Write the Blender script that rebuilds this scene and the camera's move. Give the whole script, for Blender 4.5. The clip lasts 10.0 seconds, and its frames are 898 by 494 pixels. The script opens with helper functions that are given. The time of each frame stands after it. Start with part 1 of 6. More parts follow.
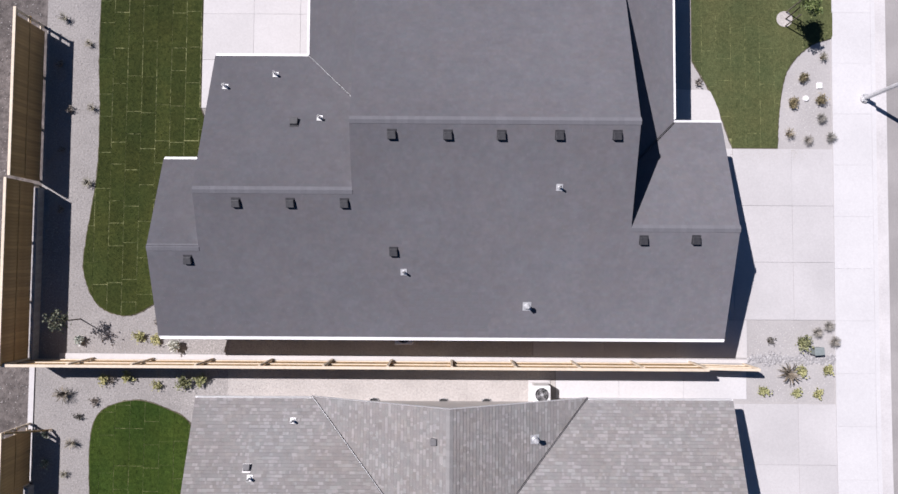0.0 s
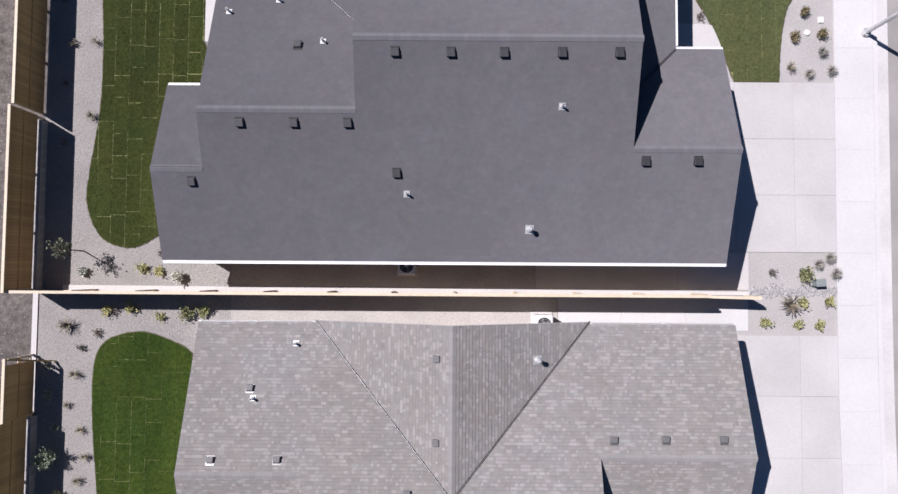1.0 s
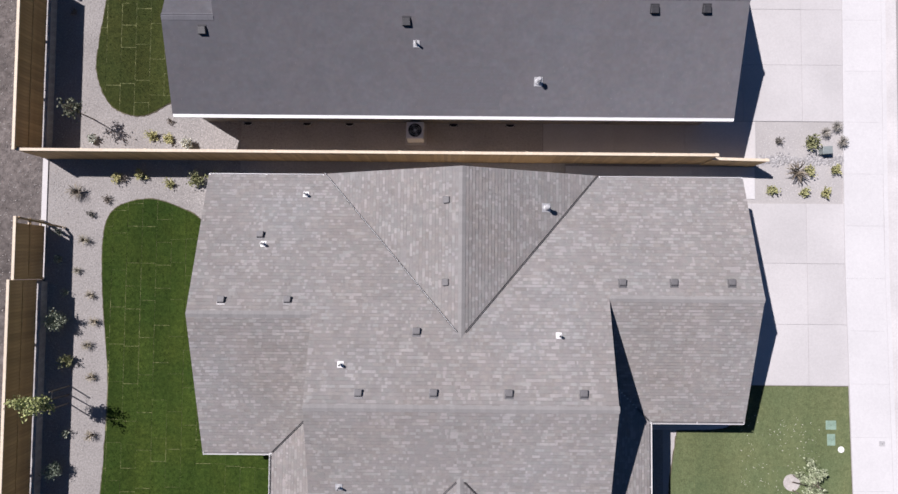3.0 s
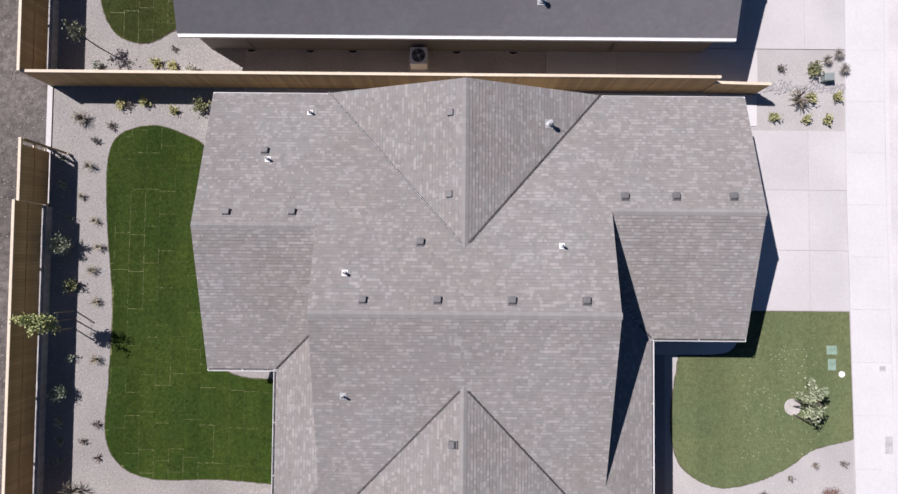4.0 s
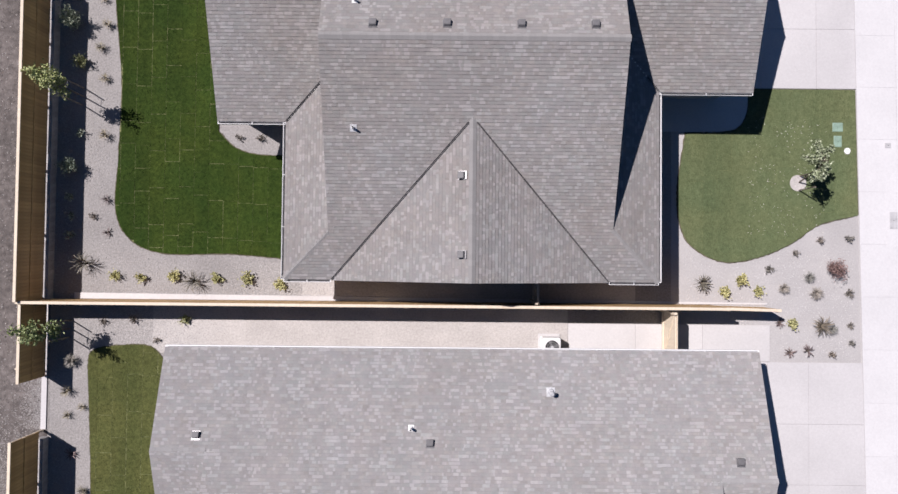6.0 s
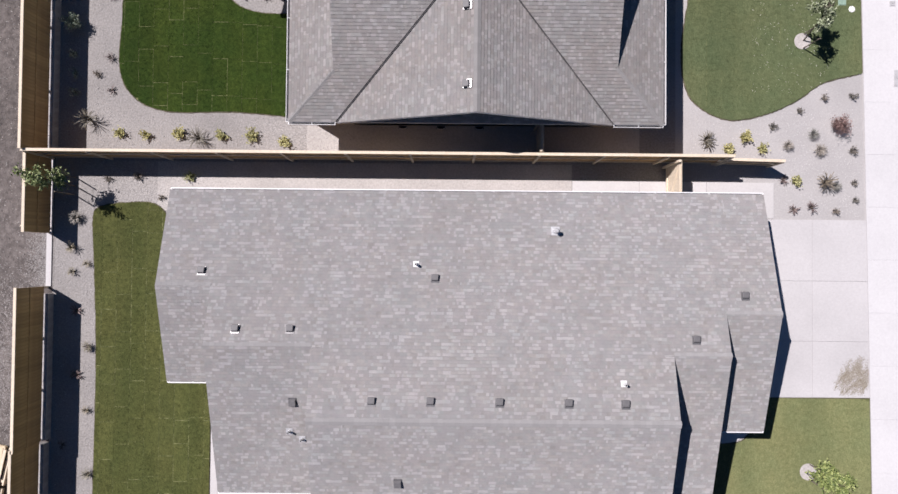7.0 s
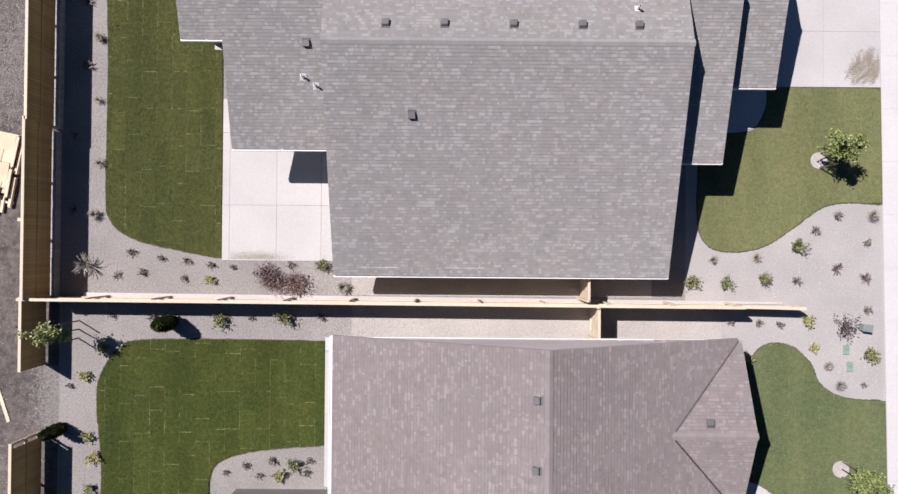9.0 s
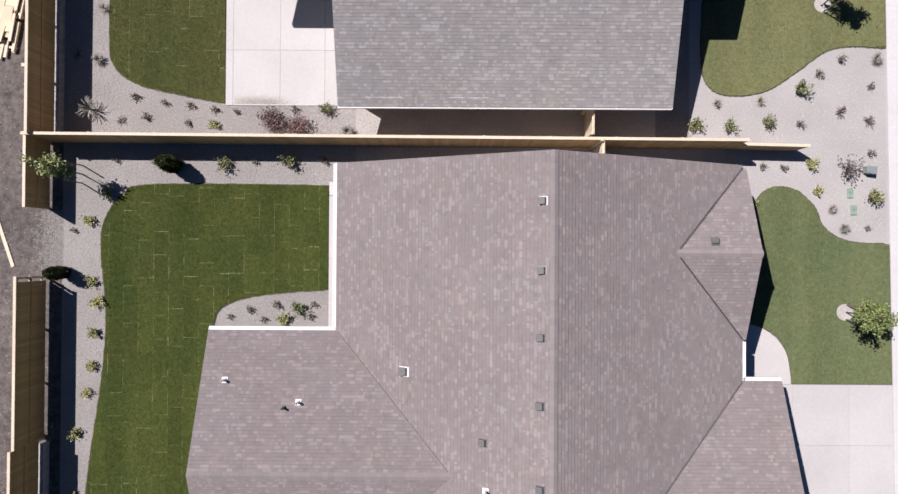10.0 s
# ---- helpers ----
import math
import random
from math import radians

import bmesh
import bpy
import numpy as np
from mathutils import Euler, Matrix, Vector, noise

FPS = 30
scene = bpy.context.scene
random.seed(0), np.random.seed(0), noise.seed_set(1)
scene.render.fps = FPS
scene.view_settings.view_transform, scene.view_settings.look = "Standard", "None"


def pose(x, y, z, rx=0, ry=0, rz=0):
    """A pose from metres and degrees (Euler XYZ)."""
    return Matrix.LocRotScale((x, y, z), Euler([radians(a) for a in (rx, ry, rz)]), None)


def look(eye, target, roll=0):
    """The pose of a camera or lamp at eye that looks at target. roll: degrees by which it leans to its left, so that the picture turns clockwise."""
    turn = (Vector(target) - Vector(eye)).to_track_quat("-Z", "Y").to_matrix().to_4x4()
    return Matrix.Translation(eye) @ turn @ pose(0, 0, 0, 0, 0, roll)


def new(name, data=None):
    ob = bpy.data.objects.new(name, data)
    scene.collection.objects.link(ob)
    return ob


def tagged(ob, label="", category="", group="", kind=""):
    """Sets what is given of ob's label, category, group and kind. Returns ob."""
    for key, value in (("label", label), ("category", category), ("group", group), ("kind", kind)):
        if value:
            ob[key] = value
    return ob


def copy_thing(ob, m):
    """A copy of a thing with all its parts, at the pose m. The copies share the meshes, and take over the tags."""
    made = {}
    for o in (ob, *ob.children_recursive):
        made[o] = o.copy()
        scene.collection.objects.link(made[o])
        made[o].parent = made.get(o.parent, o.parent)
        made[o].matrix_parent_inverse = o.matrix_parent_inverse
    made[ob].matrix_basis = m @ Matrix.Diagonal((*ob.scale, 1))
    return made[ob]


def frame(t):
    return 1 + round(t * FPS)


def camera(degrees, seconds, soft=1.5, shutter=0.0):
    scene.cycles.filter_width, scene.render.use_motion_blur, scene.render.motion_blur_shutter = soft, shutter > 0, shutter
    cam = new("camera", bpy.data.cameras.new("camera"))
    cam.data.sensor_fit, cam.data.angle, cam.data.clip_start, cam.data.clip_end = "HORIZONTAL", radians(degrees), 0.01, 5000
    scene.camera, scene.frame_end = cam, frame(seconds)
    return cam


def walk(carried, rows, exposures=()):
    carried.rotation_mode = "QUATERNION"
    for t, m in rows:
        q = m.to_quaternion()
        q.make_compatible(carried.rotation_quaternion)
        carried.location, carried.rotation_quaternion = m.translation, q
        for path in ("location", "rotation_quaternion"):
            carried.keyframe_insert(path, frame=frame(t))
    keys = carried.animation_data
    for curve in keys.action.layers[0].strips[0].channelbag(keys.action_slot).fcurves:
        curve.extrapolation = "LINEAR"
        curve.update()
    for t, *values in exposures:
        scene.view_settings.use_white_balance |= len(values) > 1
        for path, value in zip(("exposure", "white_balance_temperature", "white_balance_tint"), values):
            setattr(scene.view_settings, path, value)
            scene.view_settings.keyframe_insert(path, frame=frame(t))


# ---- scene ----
# Camera: a drone looking almost straight down, gliding south over a row of houses.
cam = camera(74.0, 10.0)
# seconds, x, y, z, tilt to the north, turn (degrees)
ROWS = [
    (0, -0.154, -1.621, 25.235, 2.35, 0.34),
    (0.5, -0.205, -3.083, 25.208, 2.45, 0.35),
    (1, -0.241, -4.545, 25.178, 2.50, 0.37),
    (1.5, -0.280, -5.978, 25.126, 2.51, 0.39),
    (2, -0.394, -7.362, 25.088, 2.48, 0.42),
    (2.5, -0.475, -8.702, 25.071, 2.41, 0.44),
    (4, -0.643, -13.031, 25.064, 2.06, 0.50),
    (4.5, -0.683, -14.876, 25.028, 1.91, 0.52),
    (5, -0.757, -17.025, 24.989, 1.75, 0.53),
    (6.5, -0.948, -24.925, 24.883, 1.24, 0.54),
    (7, -1.014, -27.892, 24.830, 1.08, 0.53),
    (7.5, -1.098, -30.963, 24.817, 0.94, 0.52),
    (8, -1.203, -34.123, 24.782, 0.81, 0.50),
    (8.5, -1.309, -37.315, 24.723, 0.70, 0.47),
    (9, -1.395, -40.539, 24.698, 0.61, 0.43),
    (9.5, -1.463, -43.753, 24.678, 0.56, 0.38),
    (10, -1.518, -46.953, 24.639, 0.55, 0.32),
]
walk(cam, [(t, pose(x, y, z, tilt, 0, turn)) for t, x, y, z, tilt, turn in ROWS], [(0.0, 0.42, 6170, 18), (4.0, 0.42, 6280, 18), (6.5, 0.42, 6280, 18), (8.5, 0.42, 6400, 18), (10.0, 0.42, 6420, 18)])

# ---- light ----
SUN_FROM = Vector((-0.65, 0.388, 1.0)).normalized()
sun_data = bpy.data.lights.new("sun", "SUN")
sun_data.energy, sun_data.angle, sun_data.color = 5.0, radians(0.5), (1.0, 0.955, 0.9)
sun = new("sun", sun_data)
sun.matrix_world = look(SUN_FROM * 60, (0, 0, 0))
world = bpy.data.worlds.new("world")
scene.world = world
world.use_nodes = True
sky = world.node_tree.nodes.new("ShaderNodeTexSky")
sky.sky_type, sky.sun_disc = "NISHITA", False
sky.ozone_density = 6.5
sky.sun_elevation, sky.sun_rotation = radians(53.3), radians(299.3)
deep = world.node_tree.nodes.new("ShaderNodeHueSaturation")
deep.inputs["Saturation"].default_value = 1.3
world.node_tree.links.new(sky.outputs[0], deep.inputs["Color"])
world.node_tree.links.new(deep.outputs[0], world.node_tree.nodes["Background"].inputs[0])
world.node_tree.nodes["Background"].inputs[1].default_value = 0.028


# ---- materials ----
def links_of(name, rough, metal=0.0):
    m = bpy.data.materials.new(name)
    m.use_nodes = True
    nt = m.node_tree
    b = nt.nodes["Principled BSDF"]
    b.inputs["Roughness"].default_value, b.inputs["Metallic"].default_value = rough, metal
    return m, nt, b


def noise_node(nt, scale, detail=4.0, rough=0.6, stretch=None):
    co = nt.nodes.new("ShaderNodeTexCoord")
    n = nt.nodes.new("ShaderNodeTexNoise")
    n.inputs["Scale"].default_value, n.inputs["Detail"].default_value, n.inputs["Roughness"].default_value = scale, detail, rough
    if stretch:
        mp = nt.nodes.new("ShaderNodeMapping")
        mp.inputs["Scale"].default_value = stretch
        nt.links.new(co.outputs["Object"], mp.inputs[0])
        nt.links.new(mp.outputs[0], n.inputs["Vector"])
    else:
        nt.links.new(co.outputs["Object"], n.inputs["Vector"])
    return n.outputs["Fac"]


def ramp(nt, fac, stops, hard=False):
    r = nt.nodes.new("ShaderNodeValToRGB")
    e = r.color_ramp.elements
    while len(e) < len(stops):
        e.new(0.5)
    for el, (p, c) in zip(e, stops):
        el.position, el.color = p, (*c, 1)
    if hard:
        r.color_ramp.interpolation = "CONSTANT"
    nt.links.new(fac, r.inputs[0])
    return r.outputs[0]


def mixed(nt, a, b, fac, kind="MIX"):
    m = nt.nodes.new("ShaderNodeMix")
    m.data_type, m.blend_type = "RGBA", kind
    if isinstance(fac, float):
        m.inputs[0].default_value = fac
    else:
        nt.links.new(fac, m.inputs[0])
    for sock, v in ((m.inputs[6], a), (m.inputs[7], b)):
        if isinstance(v, tuple):
            sock.default_value = (*v, 1)
        else:
            nt.links.new(v, sock)
    return m.outputs[2]


def bumped(nt, b, height, strength, distance):
    n = nt.nodes.new("ShaderNodeBump")
    n.inputs["Strength"].default_value, n.inputs["Distance"].default_value = strength, distance
    nt.links.new(height, n.inputs["Height"])
    nt.links.new(n.outputs[0], b.inputs["Normal"])


def grey(v):
    return (v, v, v)


def surface(name, low, high, fine, broad, rough=0.85, bump=0.3, dist=0.01, contrast=(0.35, 0.65), stain=0.25, stretch=None, metal=0.0, piece=0.0):
    """Two colours mixed by a fine grain, darkened in broad soft stains; piece: how much each separate object differs."""
    m, nt, b = links_of(name, rough, metal)
    g = noise_node(nt, fine, 6, 0.7, stretch)
    s = noise_node(nt, broad, 3, 0.55)
    col = ramp(nt, g, [(contrast[0], low), (contrast[1], high)])
    shade = ramp(nt, s, [(0.3, grey(1 - stain)), (0.62, grey(1.0))])
    col = mixed(nt, col, shade, 1.0, "MULTIPLY")
    if piece:
        oi = nt.nodes.new("ShaderNodeObjectInfo")
        col = mixed(nt, col, ramp(nt, oi.outputs["Random"], [(0, grey(1 - piece)), (1, grey(1.0))]), 1.0, "MULTIPLY")
    nt.links.new(col, b.inputs["Base Color"])
    if bump:
        bumped(nt, b, g, bump, dist)
    return m


def shingle(name, stops, tint, single=False, matt=0.4, grain=0.28):
    """Laminated asphalt tabs: every tab takes its own tone, with mineral grain, streaks along the courses and broad weathering."""
    m, nt, b = links_of(name, 0.92)
    b.inputs["Diffuse Roughness"].default_value = matt
    if single:
        oi = nt.nodes.new("ShaderNodeObjectInfo")
        pick = oi.outputs["Random"]
    else:
        geo = nt.nodes.new("ShaderNodeNewGeometry")
        pick = geo.outputs["Random Per Island"]
    col = ramp(nt, pick, stops)
    g = noise_node(nt, 90, 3, 0.7)
    col = mixed(nt, col, ramp(nt, g, [(0.3, grey(0.86 - grain / 2)), (0.7, grey(0.86 + grain / 2))]), 1.0, "MULTIPLY")
    col = mixed(nt, col, ramp(nt, noise_node(nt, 1.7, 3, 0.6), [(0.35, grey(0.955)), (0.65, grey(1.045))]), 1.0, "MULTIPLY")
    col = mixed(nt, col, ramp(nt, noise_node(nt, 0.7, 2, 0.5), [(0.35, (1.0, 1.0, 0.985)), (0.65, (1.028, 1.0, 0.97))]), 1.0, "MULTIPLY")
    col = mixed(nt, col, ramp(nt, noise_node(nt, 4.5, 4, 0.7), [(0.3, (0.93, 0.92, 0.93)), (0.7, (1.07, 1.05, 1.03))]), 1.0, "MULTIPLY")
    col = mixed(nt, col, ramp(nt, noise_node(nt, 0.22, 3, 0.5), [(0.35, tint), (0.65, grey(1.0))]), 1.0, "MULTIPLY")
    nt.links.new(col, b.inputs["Base Color"])
    bumped(nt, b, g, 0.4, 0.004)
    return m


def turf(name, low, high, piece, tufts=(0.3, 0.7), bands=(0.8, 0.86, 0.84), patch=1.0):
    """Short grass: blade-sized speckle over tufts, with faint mowing bands across the lawn and paler worn spots."""
    m, nt, b = links_of(name, 0.95)
    b.inputs["Specular IOR Level"].default_value = 0.12
    b.inputs["Diffuse Roughness"].default_value = 1.0
    tuft, blade = noise_node(nt, 7, 5, 0.75), noise_node(nt, 34, 3, 0.7, (1, 0.6, 1))
    col = ramp(nt, tuft, [(tufts[0], low), (tufts[1], high)])
    col = mixed(nt, col, ramp(nt, blade, [(0.3, grey(0.62)), (0.7, grey(1.2))]), 1.0, "MULTIPLY")
    col = mixed(nt, col, ramp(nt, noise_node(nt, 0.75, 2, 0.4, (1, 0.12, 1)), [(0.4, bands), (0.6, grey(1.05))]), 1.0, "MULTIPLY")
    col = mixed(nt, col, ramp(nt, noise_node(nt, 0.5, 3, 0.6), [(0.35, (1 - 0.14 * patch, 1 - 0.05 * patch, 1 - 0.07 * patch)), (0.65, (1 + 0.14 * patch, 1 + 0.05 * patch, 1.0))]), 1.0, "MULTIPLY")
    oi = nt.nodes.new("ShaderNodeObjectInfo")
    col = mixed(nt, col, ramp(nt, oi.outputs["Random"], [(0, grey(1 - piece)), (1, grey(1.0))]), 1.0, "MULTIPLY")
    nt.links.new(col, b.inputs["Base Color"])
    bumped(nt, b, blade, 0.8, 0.02)
    return m


def three(c, *f):
    return [tuple(min(1, ch * k) for ch in c) for k in f]


def tab_stops(c, light=1.5, share=0.17):
    k = light - 1
    d, n, h, t = three(c, 1 - k * 0.45, 1.0, 1 + k * 0.3, light)
    cool, warm = (0.995, 1.0, 1.01), (1.02, 1.0, 0.97)
    d, h, t = [tuple(p * q for p, q in zip(v, w)) for v, w in ((d, warm), (h, warm), (t, cool))]
    pink, green = (1.018, 0.992, 0.997), (0.98, 1.008, 0.992)
    hued = lambda v, w: tuple(p * q for p, q in zip(v, w))
    return [(0.0, d), (0.14, hued(n, pink)), (0.28, hued(n, green)), (0.42, n), (0.55, hued(n, pink)), (1 - share * 1.6, h), (1 - share, hued(t, green)), (1 - share * 0.5, hued(t, pink)), (1.0, three(c, 1 + k * 1.6)[0])]


def band_stops(c, deep=0.14):
    """The darker granule band at the head of every course."""
    return [(0.0, three(c, 1 - deep * 1.4)[0]), (0.5, three(c, 1 - deep * 0.85)[0]), (1.0, three(c, 1 - deep * 0.2)[0])]


ROOF_TONES = {"charcoal": ((0.156, 0.159, 0.18), 1.035, 0.2, (0.93, 0.92, 0.92)), "grey": ((0.261, 0.259, 0.261), 1.22, 0.2, (0.92, 0.9, 0.88)),
              "weathered": ((0.295, 0.295, 0.301), 1.21, 0.2, (0.95, 0.95, 0.94)), "brownish": ((0.252, 0.23, 0.236), 1.2, 0.15, (0.93, 0.92, 0.92))}
MATT = {"charcoal": 1.0, "grey": 0.22, "weathered": 0.4, "brownish": 0.3}
GRAIN = {"charcoal": 0.12, "grey": 0.28, "weathered": 0.28, "brownish": 0.28}
M_ROOF_A, M_ROOF_B, M_ROOF_C, M_ROOF_D = [shingle(k + "_shingle", tab_stops(c, l, s), t, False, MATT[k], GRAIN[k]) for k, (c, l, s, t) in ROOF_TONES.items()]
M_TAB_A, M_TAB_B, M_TAB_C, M_TAB_D = [shingle(k + "_tab", tab_stops(c, l, s), t, True, MATT[k], GRAIN[k]) for k, (c, l, s, t) in ROOF_TONES.items()]
M_BAND_B, M_BAND_C, M_BAND_D = [shingle(k + "_band", band_stops(ROOF_TONES[k][0], 0.06 if k == "weathered" else 0.14), ROOF_TONES[k][3], False, MATT[k]) for k in ("grey", "weathered", "brownish")]
M_GRAVEL = surface("gravel", (0.215, 0.202, 0.192), (0.375, 0.356, 0.342), 13, 0.5, 0.95, 1.0, 0.04, (0.32, 0.7), 0.16)
M_GRAVEL_FRONT = surface("pale_front_gravel", (0.34, 0.326, 0.318), (0.43, 0.414, 0.406), 14, 0.5, 0.95, 0.6, 0.02, (0.32, 0.7), 0.12)
M_SAND = surface("fine_path_gravel", (0.36, 0.334, 0.312), (0.53, 0.5, 0.474), 12, 0.7, 0.95, 0.8, 0.025, (0.3, 0.7), 0.15)
M_DIRT = surface("bare_dirt", (0.056, 0.047, 0.044), (0.21, 0.185, 0.172), 3, 0.25, 0.95, 1.0, 0.09, (0.3, 0.72), 0.35)
M_CONCRETE = surface("broom_finished_concrete", (0.48, 0.464, 0.456), (0.555, 0.54, 0.532), 14, 0.35, 0.85, 0.15, 0.003, (0.3, 0.7), 0.1, piece=0.06)
M_DRIVE = surface("driveway_concrete", (0.455, 0.442, 0.44), (0.53, 0.517, 0.515), 14, 0.3, 0.85, 0.15, 0.003, (0.3, 0.7), 0.12, piece=0.06)
M_WALK = surface("pale_new_concrete", (0.515, 0.508, 0.511), (0.59, 0.583, 0.584), 12, 0.4, 0.85, 0.12, 0.003, (0.3, 0.7), 0.07, piece=0.04)
M_GUTTER_PAN = surface("gutter_concrete", (0.49, 0.475, 0.472), (0.59, 0.575, 0.572), 12, 0.6, 0.9, 0.2, 0.003, (0.3, 0.7), 0.15)
M_ASPHALT = surface("dusty_asphalt", (0.25, 0.235, 0.23), (0.36, 0.345, 0.335), 40, 0.5, 0.95, 0.5, 0.006, (0.3, 0.7), 0.2)
M_SEAM = surface("dry_sod_seam", (0.045, 0.062, 0.014), (0.24, 0.245, 0.105), 5, 1.0, 0.95, 0.6, 0.01, (0.42, 0.6))
M_EDGE_RIM = surface("dark_edge_rim", (0.05, 0.045, 0.028), (0.16, 0.145, 0.09), 9, 1.2, 0.95, 0.7, 0.01, (0.35, 0.65))
M_GRASS_OLIVE = turf("young_olive_turf", (0.0669, 0.0778, 0.0249), (0.179, 0.19, 0.0637), 0.16, (0.2, 0.8), (0.86, 0.9, 0.88), 0.35)
M_GRASS_MID = turf("young_green_turf", (0.046, 0.0638, 0.0158), (0.131, 0.156, 0.04), 0.15, (0.22, 0.78), (0.82, 0.88, 0.86), 0.7)
M_GRASS_RICH = turf("rich_green_turf", (0.03526, 0.04928, 0.01287), (0.1045, 0.122, 0.03277), 0.18, (0.22, 0.78), (0.84, 0.88, 0.86), 0.8)
M_GRASS_DRY = turf("yellowed_front_turf", (0.118, 0.13, 0.056), (0.212, 0.222, 0.11), 0.05, (0.2, 0.8), (0.9, 0.93, 0.92), 0.4)
M_GRASS_DULL = turf("dull_olive_front_turf", (0.06, 0.072, 0.029), (0.14, 0.15, 0.067), 0.08, (0.22, 0.78), (0.88, 0.92, 0.9), 0.6)
M_GRASS_DEEP = turf("dense_green_turf", (0.0266, 0.0503, 0.00739), (0.0798, 0.123, 0.0222), 0.12, (0.26, 0.74), (0.8, 0.86, 0.84))
M_GRASS_PALE = turf("pale_front_turf", (0.076, 0.096, 0.045), (0.16, 0.186, 0.094), 0.05, (0.2, 0.8), (0.9, 0.93, 0.92), 0.5)
M_WOOD = surface("new_cedar", (0.47, 0.285, 0.118), (0.7, 0.475, 0.228), 7, 0.8, 0.75, 0.2, 0.003, (0.3, 0.7), 0.25, (1, 1, 0.12), piece=0.24)
M_CAP = surface("sawn_pale_timber", (0.6, 0.5, 0.37), (0.72, 0.63, 0.5), 9, 0.8, 0.75, 0.2, 0.003, (0.3, 0.7), 0.1, piece=0.08)
M_WHITE = surface("white_enamel", (0.74, 0.74, 0.74), (0.82, 0.82, 0.81), 8, 0.6, 0.4, 0.05, 0.002, (0.3, 0.7), 0.06)
M_SIDING = surface("dark_grey_siding", (0.17, 0.165, 0.163), (0.22, 0.214, 0.21), 6, 0.4, 0.7, 0.1, 0.003, (0.3, 0.7), 0.08, (0.2, 0.2, 6))
M_SIDING_PALE = surface("pale_siding", (0.36, 0.347, 0.335), (0.43, 0.415, 0.4), 6, 0.4, 0.7, 0.1, 0.003, (0.3, 0.7), 0.08, (0.2, 0.2, 6))
M_GABLE = surface("pale_gable_boards", (0.55, 0.495, 0.495), (0.64, 0.58, 0.58), 6, 0.4, 0.8, 0.15, 0.004, (0.3, 0.7), 0.1, (0.3, 0.3, 5))
M_METAL = surface("galvanised_metal", (0.5, 0.505, 0.515), (0.64, 0.645, 0.65), 12, 1.0, 0.42, 0.05, 0.002, metal=0.3)
M_PIPE = surface("white_pvc", (0.7, 0.7, 0.69), (0.78, 0.78, 0.77), 12, 1.0, 0.5, 0.0)
M_VENT_DARK = surface("dark_vent_metal", (0.03, 0.03, 0.034), (0.055, 0.055, 0.06), 10, 1.0, 0.55, 0.0)
M_VENT_GREY = surface("grey_vent_metal", (0.12, 0.117, 0.12), (0.16, 0.156, 0.16), 10, 1.0, 0.6, 0.0)
M_FLANGE = surface("glossy_vent_flange", (0.2, 0.197, 0.2), (0.28, 0.276, 0.28), 10, 1.0, 0.3, 0.0, metal=0.5)
# Black for latches and ties, and for shade painted over holes that aren't cut.
M_BLACK = surface("black_plastic_and_hole_shade", (0.012, 0.012, 0.013), (0.03, 0.03, 0.03), 20, 1.0, 0.6, 0.0)
M_VALLEY = surface("valley_metal", (0.14, 0.136, 0.138), (0.19, 0.184, 0.187), 14, 1.0, 0.5, 0.0, metal=0.45)
M_BLOCK = surface("retaining_block", (0.38, 0.37, 0.36), (0.5, 0.49, 0.48), 10, 0.7, 0.9, 0.3, 0.005, piece=0.12)


def glass_mat():
    m, nt, b = links_of("window_glass", 0.05)
    b.inputs["Base Color"].default_value = (0.02, 0.025, 0.03, 1)
    b.inputs["Specular IOR Level"].default_value = 0.7
    return m


M_GLASS = glass_mat()


